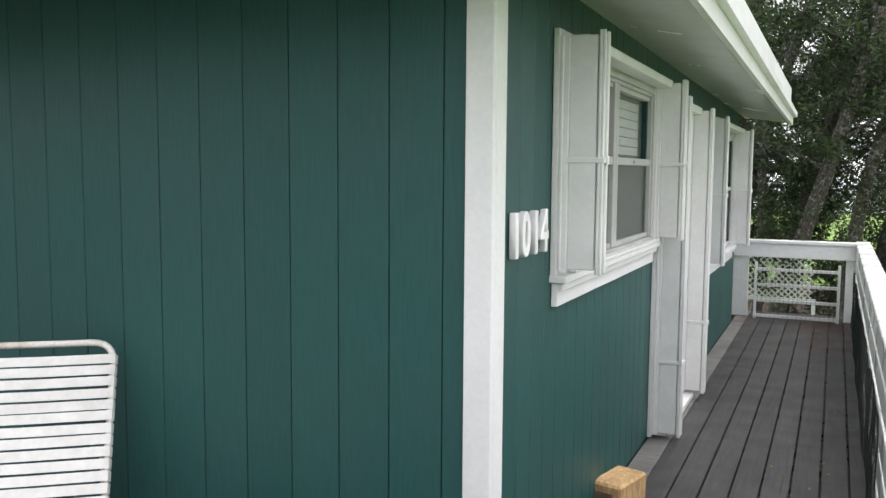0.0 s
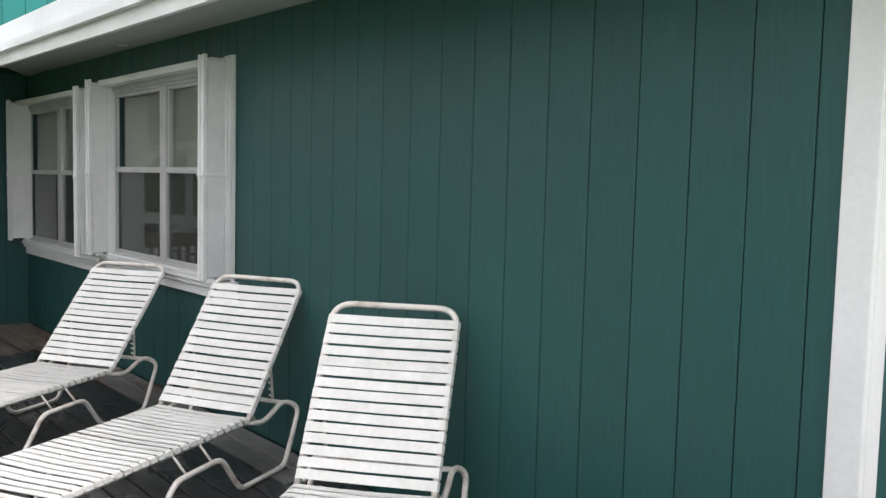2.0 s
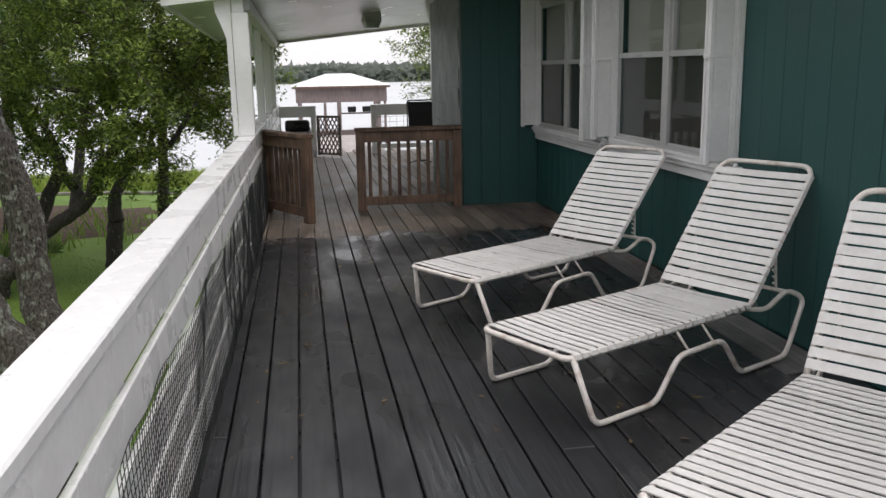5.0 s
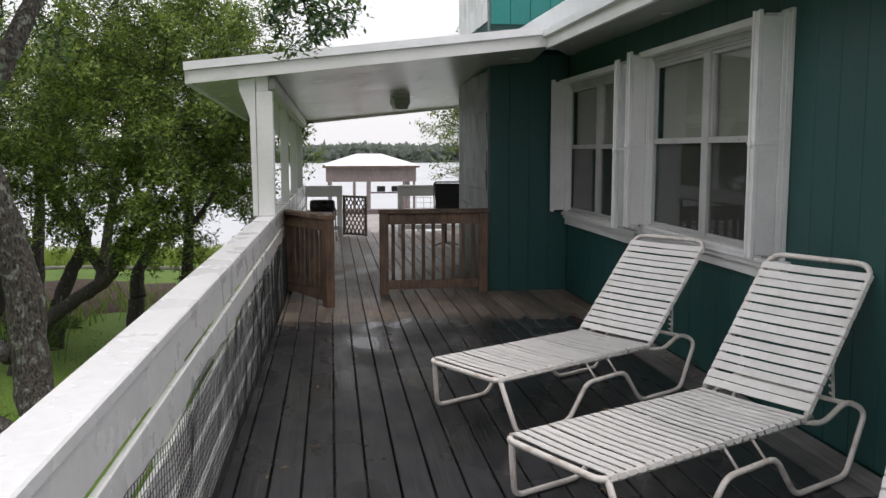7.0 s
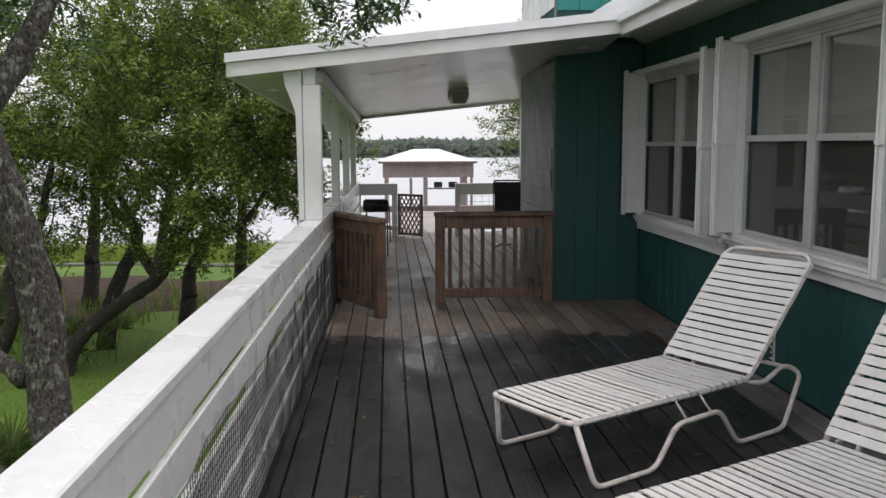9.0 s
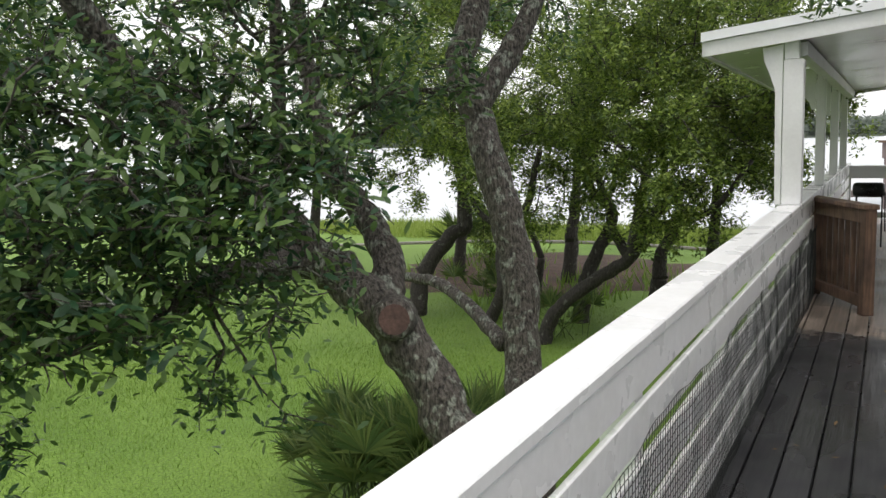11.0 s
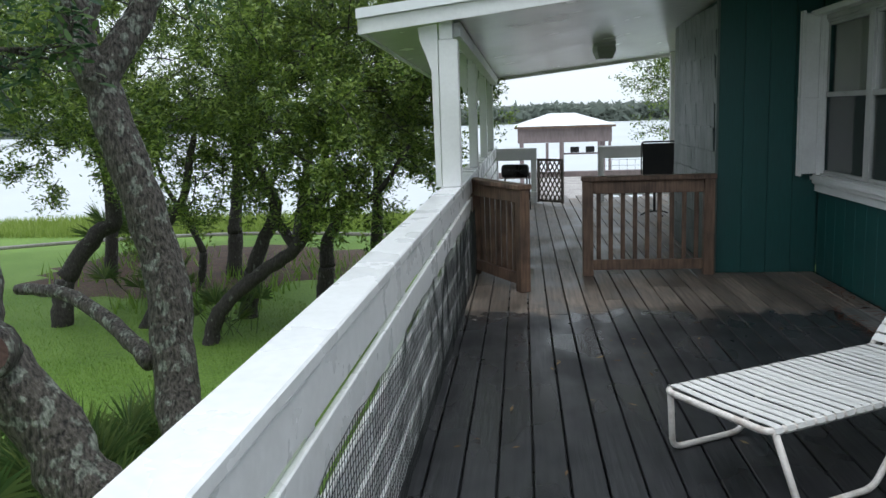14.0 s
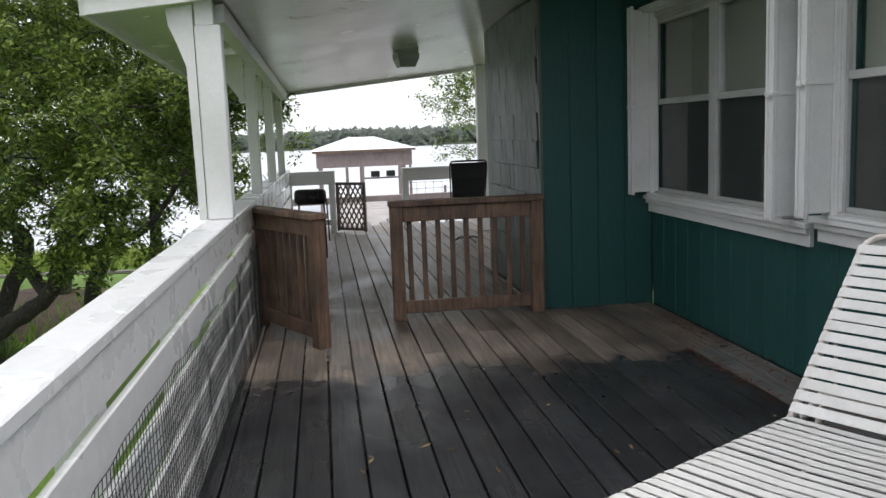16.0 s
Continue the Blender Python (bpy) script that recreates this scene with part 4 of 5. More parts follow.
for pts, r0, r1 in ([([(-12.97, -4.95, -2.35), (-13.0, -4.91, -1.88), (-13.0, -4.66, -1.39), (-13.08, -4.07, -0.9), (-13.1, -3.5, -0.52), (-13.01, -3.28, -0.06), (-13.01, -3.01, 0.28), (-13.05, -2.54, 0.7)], 0.13, 0.08),
    ([(-13.1, -3.5, -0.52), (-13.5, -3.9, -0.1), (-13.6, -4.0, 0.35), (-13.9, -4.5, 1.2)], 0.09, 0.04),
    ([(-13.03, -3.3, -0.1), (-12.95, -2.75, 0.1), (-13.0, -2.2, 0.3), (-13.2, -1.7, 1.0)], 0.08, 0.03),
    ([(-14.2, -6.6, -2.2), (-14.0, -6.1, -1.3), (-14.2, -6.2, -0.6), (-14.0, -5.6, 0.2), (-13.9, -5.3, 1.2)], 0.13, 0.05),
    ([(-14.05, -5.9, -0.3), (-14.1, -6.6, 0.1), (-14.2, -6.9, 0.9)], 0.07, 0.03),
    ([(-14.56, -8.1, -1.25), (-14.94, -7.63, -0.49), (-15.11, -7.34, -0.28), (-15.13, -7.44, 0.51), (-15.11, -7.54, 1.29), (-15.05, -7.58, 2.6)], 0.17, 0.05),
    ([(-14.91, -4.82, -1.24), (-15.08, -4.61, -0.63), (-15.22, -4.39, -0.03), (-15.12, -4.82, 0.49), (-15.09, -5.01, 1.21), (-15.05, -5.09, 2.22)], 0.14, 0.04),
    ([(-15.27, -3.55, -1.23), (-15.36, -3.53, -0.74), (-15.51, -3.23, -0.04), (-15.5, -3.52, 0.76), (-15.47, -3.71, 1.85)], 0.14, 0.04),
    ([(-18.68, -6.39, -1.03), (-18.78, -6.35, -0.26), (-18.86, -6.3, 0.5), (-18.86, -6.35, 2.03)], 0.16, 0.07),
    ([(-17.47, -6.67, -1.26), (-17.45, -6.97, -0.52), (-17.36, -7.32, 0.11), (-17.32, -7.55, 1.1)], 0.08, 0.03)]):
    c_.limb(pts, r0, r1)
for c, rad, n in ([((-13.32, -4.2, 2.15), (3.0, 2.9, 1.75), 130), ((-13.66, -2.9, 1.6), (1.9, 1.7, 1.5), 60), ((-15.2, -7.34, 1.5), (2.6, 2.2, 1.35), 60), ((-14.63, -2.8, 3.0), (2.2, 2.1, 1.5), 44)]):
    c_.crown(c, rad, n, 0.75, 11)
for x, y, z, r in ((-14.56, -8.1, -1.25, 0.17), (-14.91, -4.82, -1.24, 0.14), (-15.27, -3.55, -1.23, 0.14), (-18.68, -6.39, -1.03, 0.16), (-17.47, -6.67, -1.26, 0.08)):
    c_.limb([(x + 0.1, y - 0.1, GROUND - 0.2), (x + 0.05, y - 0.05, -1.7), (x, y, z)], r * 1.15, r)
c_.close(WETBARK)

# Darker copy of the oak leaves, the woods' shade put into the colour.
SHADELEAF = leafy("shaded_oak_leaves", (0.018, 0.036, 0.013), (0.055, 0.09, 0.026), 0.5)


# ---- upper shading canopy belongs to the two near oaks; more oaks further off ----
def wild_oak(label, x, y, height, spread, seed, leaf=0.13, items=70, lean=(0.4, 0.2), material=None, length=1.1, trunk=0.16, low=0.35, group="live oaks", per=11):
    t = Tree("oak_tree", label, (x, y, GROUND), material or LEAF, seed, leaf, group)
    r = t.r
    top = Vector((x + lean[0] * height, y + lean[1] * height, GROUND + height * 0.8))
    mid = Vector((x + lean[0] * height * 0.3, y + lean[1] * height * 0.45, GROUND + height * 0.35))
    t.limb([(x, y, GROUND - 0.2), mid, top], trunk, trunk * 0.4)
    for k in range(5):
        a = r.uniform(0, 6.28)
        e = Vector((x + math.cos(a) * spread * 0.8, y + math.sin(a) * spread * 0.8, GROUND + height * r.uniform(0.55, 0.9)))
        s = mid.lerp(top, r.uniform(0, 0.6))
        t.limb([s, s.lerp(e, 0.5) + Vector((0, 0, r.uniform(-0.4, 0.3))), e], trunk * 0.45, trunk * 0.15, 7)
    t.crown((top.x * 0.5 + x * 0.5, top.y * 0.5 + y * 0.5, GROUND + height * (low + 1) / 2), (spread, spread, height * (1 - low) / 2), items, length, per)
    return t.close(WETBARK)


for spec in [("live oak beyond the mulch bed", -19, -9.5, 7.0, 2.8, 32, 0.09, 60, (0.15, 0.1), None, 0.9, 0.16, 0.42),
             ("live oak beyond the mulch bed", -17.5, -13, 7.5, 3.2, 33, 0.09, 60, (0.1, 0.15), None, 0.9, 0.16, 0.42),
             ("live oak beside the porch posts", -17, -3.0, 6.0, 1.6, 34, 0.09, 62, (0.0, 0.05), None, 0.75, 0.14, 0.34),
             ("live oak by the water", -22, -6.0, 6.0, 2.2, 35, 0.09, 45, (-0.1, 0.15), None, 0.8, 0.16, 0.42),
             ("live oak by the lake end of the deck", -20.5, 4.6, 6.0, 1.7, 36, 0.085, 60, (0.05, -0.1), LEAF, 0.8, 0.12, 0.46, "live oaks", 6),
             ("live oak at the edge of the lawn", -10, -16, 8.0, 3.4, 37, 0.09, 90, (0.1, 0.1)),
             ("live oak at the edge of the lawn", -3.5, -13.5, 7.0, 3.0, 38, 0.11, 70, (0.1, 0.1), LEAFNEAR)]:
    wild_oak(*spec)
for i, (x, y, h, s) in enumerate([(1.6, 15.5, 8, 2.6), (3.4, 17, 9, 2.8), (-1.0, 19, 9, 3), (5.5, 20, 9, 3), (2.4, 24, 11, 4), (-3, 26, 11, 4), (7.5, 16, 9, 3),
                                  (0.2, 14.5, 7, 2.2), (3.0, 21, 10, 3.2), (6, 27, 11, 4), (0, 31, 12, 5), (9, 24, 10, 4)]):
    wild_oak("tall oak in the dark woods behind the side deck", x, y, h, s, 60 + i, 0.095, 80, (0.16, 0.05), SHADELEAF, 1.0, 0.19, 0.2, "woods behind the house", 9)

# two grey trunks that lean before the dark woods, and the white lattice below them
for base, mid_, top_, r0 in (((-0.1, 13.2, GROUND - 0.2), (0.78, 13.2, 0.93), (1.66, 13.3, 3.95), 0.13), ((1.15, 13.6, GROUND - 0.2), (1.46, 13.6, 1.1), (1.95, 13.7, 3.2), 0.11), ((0.0, 14.0, GROUND - 0.2), (0.12, 14.0, 0.8), (-0.05, 14.1, 3.4), 0.09)):
    lean_ = Tree("oak_tree", "leaning oak with a grey lichened trunk before the woods", base, SHADELEAF, int(r0 * 1000), 0.09, "woods behind the house")
    lean_.limb([base, mid_, top_], r0, r0 * 0.7)
    q = Vector(top_)
    for k in range(7):
        lean_.twig(q.lerp(Vector(mid_), 0.12 * k), Vector((lean_.r.gauss(0, 1), lean_.r.gauss(0, 1), 0.4)), 1.0, 2, 6, 0.03)
    lean_.close()
screen_ = thing("garden_lattice", "white diagonal lattice panel on the ground past the walkway", "lattice", (0.3, 12.6, GROUND))
part("panel_frame", box(box(box(box(bmesh.new(), -0.35, 12.58, -0.10, 0.95, 12.62, -0.05), -0.35, 12.58, 0.56, 0.95, 12.62, 0.61), -0.35, 12.58, GROUND, -0.30, 12.62, -0.101), 0.9, 12.58, GROUND, 0.95, 12.62, -0.101), WHITE, screen_)
for sg in (-1, 1):
    for k in range(-6, 19):
        u0 = -0.3 + k * 0.085
        lo_, hi_ = max(0.0, (-0.3 - u0) * sg if sg > 0 else (u0 - 0.9)), min(0.6, (0.9 - u0) if sg > 0 else (u0 + 0.3))
        if hi_ - lo_ > 0.05:
            part("slat", tube(bmesh.new(), [(u0 + sg * lo_, 12.6 + sg * 0.006, -0.045 + lo_), (u0 + sg * hi_, 12.6 + sg * 0.006, -0.045 + hi_)], 0.012, 4), WHITE, screen_)

# hanging sprays over the roof edge
hang = Tree("overhanging_branch", "leafy oak branch hanging over the roof edge", (-5.3, -0.2, 2.5), LEAFNEAR, 77, 0.055)
for pts in ([[(-5.27, -0.42, 2.8), (-5.30, -0.33, 2.5), (-5.32, -0.28, 2.34)], [(-5.27, -0.2, 2.8), (-5.31, -0.16, 2.5), (-5.34, -0.11, 2.28)], [(-5.27, 0.1, 2.8), (-5.31, 0.0, 2.55), (-5.34, 0.02, 2.36)]]):
    hang.limb(pts, 0.012, 0.004, 5)
    e = Vector(pts[-1])
    for q in pts[1:]:
        for k in range(2):
            hang.twig(Vector(q), Vector((hang.r.gauss(0, 1), hang.r.gauss(0, 1), -0.5)), 0.2, 1, 7, 0.004)
hang.close()

# sawn-off limb and lichen on the near oaks
def knob(at, towards, r):
    d = (Vector(towards) - Vector(at)).normalized()
    p = Vector(at)
    ob = thing("sawn_limb", "sawn-off oak limb stub with a dark weathered face", "tree stub", at)
    part("bark_collar", tube(bmesh.new(), [p - d * 0.08, p + d * 0.02, p + d * 0.05, p + d * 0.055], [r * 1.5, r * 1.25, r * 1.15, r * 0.95], 14), BARK, ob, smooth=True)
    part("cut_face", tube(bmesh.new(), [p + d * 0.05, p + d * 0.06], r * 0.92, 14), STUMP, ob, "dark red-brown sawn face")


STUMP = surface("sawn_wood", (0.10, 0.055, 0.045), (0.05, 0.03, 0.026), rough=0.8, scale=14, grain=60, bump=0.4, fleck=0.3)
knob((-2.94, -1.72, 0.75), (0.2, 0.2, 1.3), 0.07)

# ---- palmettos, mulch bed, marsh ----
def palmetto(x, y, n, size, seed, z=GROUND):
    r = random.Random(seed)
    ob = thing("palmetto", "saw palmetto clump with stiff grey-green fan fronds", "shrub", (x, y, z), "palmettos")
    for _ in range(n):
        st = bmesh.new()
        a, e = r.uniform(0, 6.28), r.uniform(0.6, 1.42)
        d = Vector((math.cos(a) * math.cos(e), math.sin(a) * math.cos(e), math.sin(e)))
        base = Vector((x, y, z)) + Vector((r.gauss(0, 0.28), r.gauss(0, 0.28), 0))
        tip = base + d * size * r.uniform(0.45, 0.85)
        tube(st, [base, base.lerp(tip, 0.5) + Vector((0, 0, 0.04)), tip], 0.007, 4, False)
        sd = d.cross(Vector((0, 0, 1))).normalized()
        up = sd.cross(d)
        for k in range(23):
            b = radians(-88 + 176 * k / 22)
            ld = (d * math.cos(b) + sd * math.sin(b) + up * r.uniform(-0.05, 0.14)).normalized()
            l = size * 0.55 * r.uniform(0.8, 1.1) * (0.75 + 0.25 * math.cos(b))
            wv = ld.cross(up).normalized() * 0.015 * size
            end = tip + ld * l - Vector((0, 0, l * r.uniform(0.04, 0.2)))
            q = [st.verts.new(v) for v in (tip, tip + ld * l * 0.45 + wv, end, tip + ld * l * 0.45 - wv)]
            st.faces.new((q[0], q[1], q[2]))
            st.faces.new((q[0], q[2], q[3]))
        part("frond", st, FROND, ob)


for i, (x, y, n, s) in enumerate([(-6.68, -3.88, 30, 1.0), (-7.34, -3.79, 26, 0.9), (-6.27, -3.88, 30, 1.0), (-6.49, -4.27, 22, 0.8), (-6.36, -3.45, 26, 1.0), (-16.0, -7.2, 16, 0.9), (-13.5, -4.9, 14, 0.8), (-21.5, -9.8, 20, 1.5)]):
    palmetto(x, y, n, s, 20 + i)

def patch(name, cx, cy, rx, ry, lift, material, label, category):
    """An uneven bed that lies on the rolling ground."""
    bm = bmesh.new()
    r = random.Random(int(cx * 7))
    edge = [r.uniform(0.85, 1.1) for _ in range(48)]
    rings = []
    for k in range(9):
        s = k / 8
        rings.append([])
        for q in range(48):
            a = 6.28319 * q / 48
            x, y = cx + rx * math.cos(a) * s * edge[q], cy + ry * math.sin(a) * s * edge[q]
            z = GROUND + 0.12 * noise.noise((x * 0.15, y * 0.15, 0)) + lift * (1.6 - s * 1.6 if s > 0.9 else 0.16 + 0.5 * (0.9 - s))
            rings[-1].append(bm.verts.new((x, y, z - (0.03 if k == 8 else 0))))
    for k in range(8):
        for q in range(48):
            j = (q + 1) % 48
            bm.faces.new((rings[k][q], rings[k + 1][q], rings[k + 1][j], rings[k][j]))
    tagged(part(name, bm, material, None, smooth=True), label, category, kind="structure")


patch("wood_floor", 3, 22, 16, 10.5, 0.12, MULCH, "brown leaf litter under the woods", "leaf litter")
patch("mulch_bed", -20.0, -7.6, 3.6, 4.4, 0.12, MULCH, "brown mulch bed under the oaks", "mulch")
sheet("marsh", -30, -60, -24.5, 60, GROUND - 0.05, MARSH, "bright green marsh grass by the water", "marsh", 40, 0.05)
curb = thing("bed_edging", "pale concrete edging behind the mulch bed", "edging", (-24, -8, GROUND), kind="structure")
part("edging_strip", tube(bmesh.new(), spline([(-21.5, -15, GROUND + 0.22), (-23.5, -11, GROUND + 0.22), (-24, -7, GROUND + 0.22), (-23.0, -3, GROUND + 0.22)], 8), 0.05, 6), PIERWOOD, curb)


def grass(name, label, spots, count, height, material, seed):
    """Loose blades over round spots."""
    r = random.Random(seed)
    vs, fs = [], []
    for cx, cy, rx, ry in spots:
        for _ in range(count):
            a, q = r.uniform(0, 6.2832), math.sqrt(r.random())
            p = Vector((cx + rx * q * math.cos(a), cy + ry * q * math.sin(a), GROUND - 0.02))
            p.z += 0.12 * noise.noise((p.x * 0.15, p.y * 0.15, 0))
            h = height * r.uniform(0.5, 1.2)
            d = Vector((r.gauss(0, 0.3), r.gauss(0, 0.3), 1)) * h
            w = Vector((r.gauss(0, 1), r.gauss(0, 1), 0)).normalized() * h * 0.06
            i = len(vs)
            vs += [p - w, p + w, p + d]
            fs += [(i, i + 1, i + 2)]
    me = bpy.data.meshes.new(name)
    me.from_pydata([tuple(v) for v in vs], [], fs)
    me.materials.append(material)
    tagged(adopt(new(name, me), None), label, "grass", kind="stuff")


GRASS = leafy("lawn_blades", (0.125, 0.22, 0.030), (0.205, 0.315, 0.052), 0.6)
REED = leafy("marsh_reed", (0.20, 0.28, 0.045), (0.32, 0.40, 0.10), 0.7)
grass("lawn_grass", "short mown lawn blades", [(-7, -7, 5, 4.5), (-6, -12, 7, 5), (-13, -9, 5, 6)], 60000, 0.07, GRASS, 4)
grass("marsh_blades", "tall marsh grass blades along the water", [(-27.5, -12, 2.2, 14), (-27.5, 6, 2.2, 12)], 22000, 0.32, REED, 5)
grass("bed_plants", "tufts of green plants in the mulch bed", [(-16.5, -6.3, 2.2, 1.6), (-19, -5.0, 2, 1.6), (-20, -9.5, 2.5, 2)], 260, 0.4, GRASS, 6)

# far shore
def far_trees(x, y0, y1, hmin, hmax, n, seed):
    r = random.Random(seed)
    vs, fs = [], []
    for _ in range(n):
        y = r.uniform(y0, y1)
        h = hmin + (hmax - hmin) * (0.5 + 0.5 * noise.noise((y * 0.02, seed, 0))) * r.uniform(0.75, 1.1)
        c = Vector((x + r.uniform(-12, 12), y, LAKE))
        for _ in range(26):
            p = c + Vector((r.gauss(0, 1.6), r.gauss(0, 2.6), h * r.uniform(0.05, 1)))
            i = len(vs)
            for k in range(3):
                vs.append(p + Vector((r.gauss(0, 0.8), r.gauss(0, 1.1), r.gauss(0, 0.8))))
            fs.append((i, i + 1, i + 2))
    me = bpy.data.meshes.new("far_woods")
    me.from_pydata([tuple(v) for v in vs], [], fs)
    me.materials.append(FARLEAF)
    tagged(adopt(new("far_woods", me), None), "wooded far shore across the lake, haze put into its colour", "woods", kind="stuff")


far_trees(-280, -220, 160, 3.0, 7.5, 1500, 9)
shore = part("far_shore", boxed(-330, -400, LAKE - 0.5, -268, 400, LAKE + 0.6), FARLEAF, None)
tagged(shore, "low wooded far bank of the lake", "shore", kind="structure")

# ---- netting on the railings ----
def netting(label, span, place, seed):
    """A square plastic net, wavy along its top; place(along, off, z) gives the point in the world."""
    cell, n_up = 0.034, 20
    us = [span[0] + cell * k for k in range(int((span[1] - span[0]) / cell))]
    vs, fs = [], []

    def point(u, j):
        top = 0.625 + 0.03 * noise.noise((u * 1.3, seed, 0)) + 0.03 * noise.noise((u * 4, seed, 0))
        z = 0.008 + (top - 0.008) * j / n_up
        off = 0.008 + 0.014 * noise.noise((u * 1.7, z * 2, seed)) + 0.006 * noise.noise((u * 5, z * 5, 9))
        return Vector(place(u + 0.02 * noise.noise((u * 2, z * 3, 1)), max(off, 0.004), z))

    def strand(p, q):
        d = (q - p).normalized()
        a = d.orthogonal().normalized() * 0.0015
        b = d.cross(a)
        i = len(vs)
        vs.extend([p + a, p - a * 0.5 + b * 0.87, p - a * 0.5 - b * 0.87, q + a, q - a * 0.5 + b * 0.87, q - a * 0.5 - b * 0.87])
        for k in range(3):
            fs.append((i + k, i + (k + 1) % 3, i + 3 + (k + 1) % 3, i + 3 + k))

    g = [[point(u, j) for j in range(n_up + 1)] for u in us]
    for i in range(len(us)):
        for j in range(n_up + 1):
            if i + 1 < len(us):
                strand(g[i][j], g[i + 1][j])
            if j < n_up:
                strand(g[i][j], g[i][j + 1])
    me = bpy.data.meshes.new("netting")
    me.from_pydata([tuple(v) for v in vs], [], fs)
    me.materials.append(MESHBLACK)
    tagged(adopt(new("netting", me), None), label, "netting", kind="stuff")


netting("black plastic garden netting stapled along the front railing", (-8.1, -0.67), lambda u, o, z: (u, -0.507 + rail_dy(u) + o, z), 3)
netting("black plastic garden netting stapled along the side railing", (4.0, 10.2), lambda u, o, z: (1.362 - o, u, z), 8)

# ---- shingles of the wing ----
def shingles(parent, x0, x1, y, z0, z1, material):
    r = random.Random(41)
    sizes = {w: as_mesh("shingle", slab(bmesh.new(), [(0, -0.010, 0), (w - 0.006, -0.010, 0), (w - 0.006, 0.0, 0), (0, 0.0, 0)], 0.215), material) for w in (0.11, 0.15, 0.19)}
    z = z0
    while z < z1:
        x = x0
        while x < x1 - 0.08:
            w = r.choice((0.11, 0.15, 0.19))
            w = w if x + w <= x1 else 0.11
            piece("shingle", sizes[w], pose(x, y - 0.002, z + r.uniform(-0.006, 0.006), r.uniform(2.0, 3.2)), parent)
            x += w
        z += 0.205


# Darker shade-toned shingles below the roof, lighter sky-toned ones above it.
shingles(lake_wall, WING_END, WING_X - 0.02, WING_Y + 0.008, 0.02, 2.2, SHINGLESHADE)
shingles(lake_wall, WING_END, WING_X - 0.02, WING_Y + 0.008, 2.8, 4.8, SHINGLELIT)
tagged(part("wing_corner", boxed(WING_X - 0.02, WING_Y - 0.008, 0, WING_X + 0.016, WING_Y + 0.012, 5.2), SHINGLESHADE, None), "corner strip of the wing in the shaded shingle colour", "trim", kind="structure")

# ---- porch ceiling lamp ----
lx, ly = -10.5, 0.92
lz = ceil_z(lx, ly)
lamp = thing("ceiling_lamp", "square tapered ceiling lamp, unlit, under the porch roof", "lamp", (lx, ly, lz))
LAMPGLASS = surface("frosted_lamp_glass", (0.42, 0.43, 0.40), (0.34, 0.35, 0.33), rough=0.3, scale=10, bump=0.02, fleck=0.05)
part("base_plate", boxed(lx - 0.12, ly - 0.12, lz - 0.035, lx + 0.12, ly + 0.12, lz + 0.02, 0.006), SASH, lamp)
bm = bmesh.new()
tube(bm, [(lx, ly, lz - 0.036), (lx, ly, lz - 0.09), (lx, ly, lz - 0.17)], [0.155, 0.15, 0.105], 4)
bmesh.ops.rotate(bm, verts=bm.verts, cent=(lx, ly, lz), matrix=Matrix.Rotation(radians(10), 3, "Z"))
part("shade", bm, LAMPGLASS, lamp, "frosted tapered glass")

# ---- lake end of the deck ----
grill = thing("barbecue_grill", "black barrel barbecue grill on thin legs beside the railing", "grill", (-11.6, -0.12, 0))
bm = bmesh.new()
tube(bm, [(-11.6, -0.30, 0.68), (-11.6, -0.29, 0.68), (-11.6, -0.26, 0.68), (-11.6, 0.02, 0.68), (-11.6, 0.05, 0.68), (-11.6, 0.06, 0.68)], [0.04, 0.075, 0.09, 0.09, 0.075, 0.04], 14)
barrel = part("barrel", bm, BLACK, grill, "rounded black lid", True)
for dx in (-0.12, 0.12):
    for yy in (-0.25, 0.03):
        part("leg", tube(bmesh.new(), [(-11.6 + dx * 0.5, yy, 0.62), (-11.6 + dx * 1.6, yy * 1.1, 0.0)], 0.010, 6), BLACK, grill)
part("handle", tube(bmesh.new(), rounded([(-11.52, -0.2, 0.70), (-11.47, -0.2, 0.70), (-11.47, -0.04, 0.70), (-11.52, -0.04, 0.70)], 0.02), 0.008, 6), BLACK, barrel)
part("hanging_tool", tube(bmesh.new(), [(-11.5, 0.06, 0.66), (-11.5, 0.07, 0.18)], 0.009, 6), BLACK, grill)

LATT = surface("grey_brown_lattice", (0.16, 0.13, 0.11), (0.10, 0.085, 0.075), rough=0.7, scale=8, grain=40, bump=0.2, fleck=0.3)
lat = thing("lattice_gate", "weathered brown lattice gate standing open at the lake steps", "gate", (0, 0, 0))
bw, bh_ = 0.50, 0.66
part("stile", boxed(0, -0.02, 0.03, 0.035, 0.02, bh_ + 0.05, 0.003), LATT, lat)
part("stile", boxed(bw - 0.035, -0.02, 0.03, bw, 0.02, bh_ + 0.05, 0.003), LATT, lat)
part("rail", boxed(0.036, -0.015, bh_ + 0.01, bw - 0.036, 0.015, bh_ + 0.05, 0.003), LATT, lat)
part("rail", boxed(0.036, -0.015, 0.04, bw - 0.036, 0.015, 0.075, 0.003), LATT, lat)
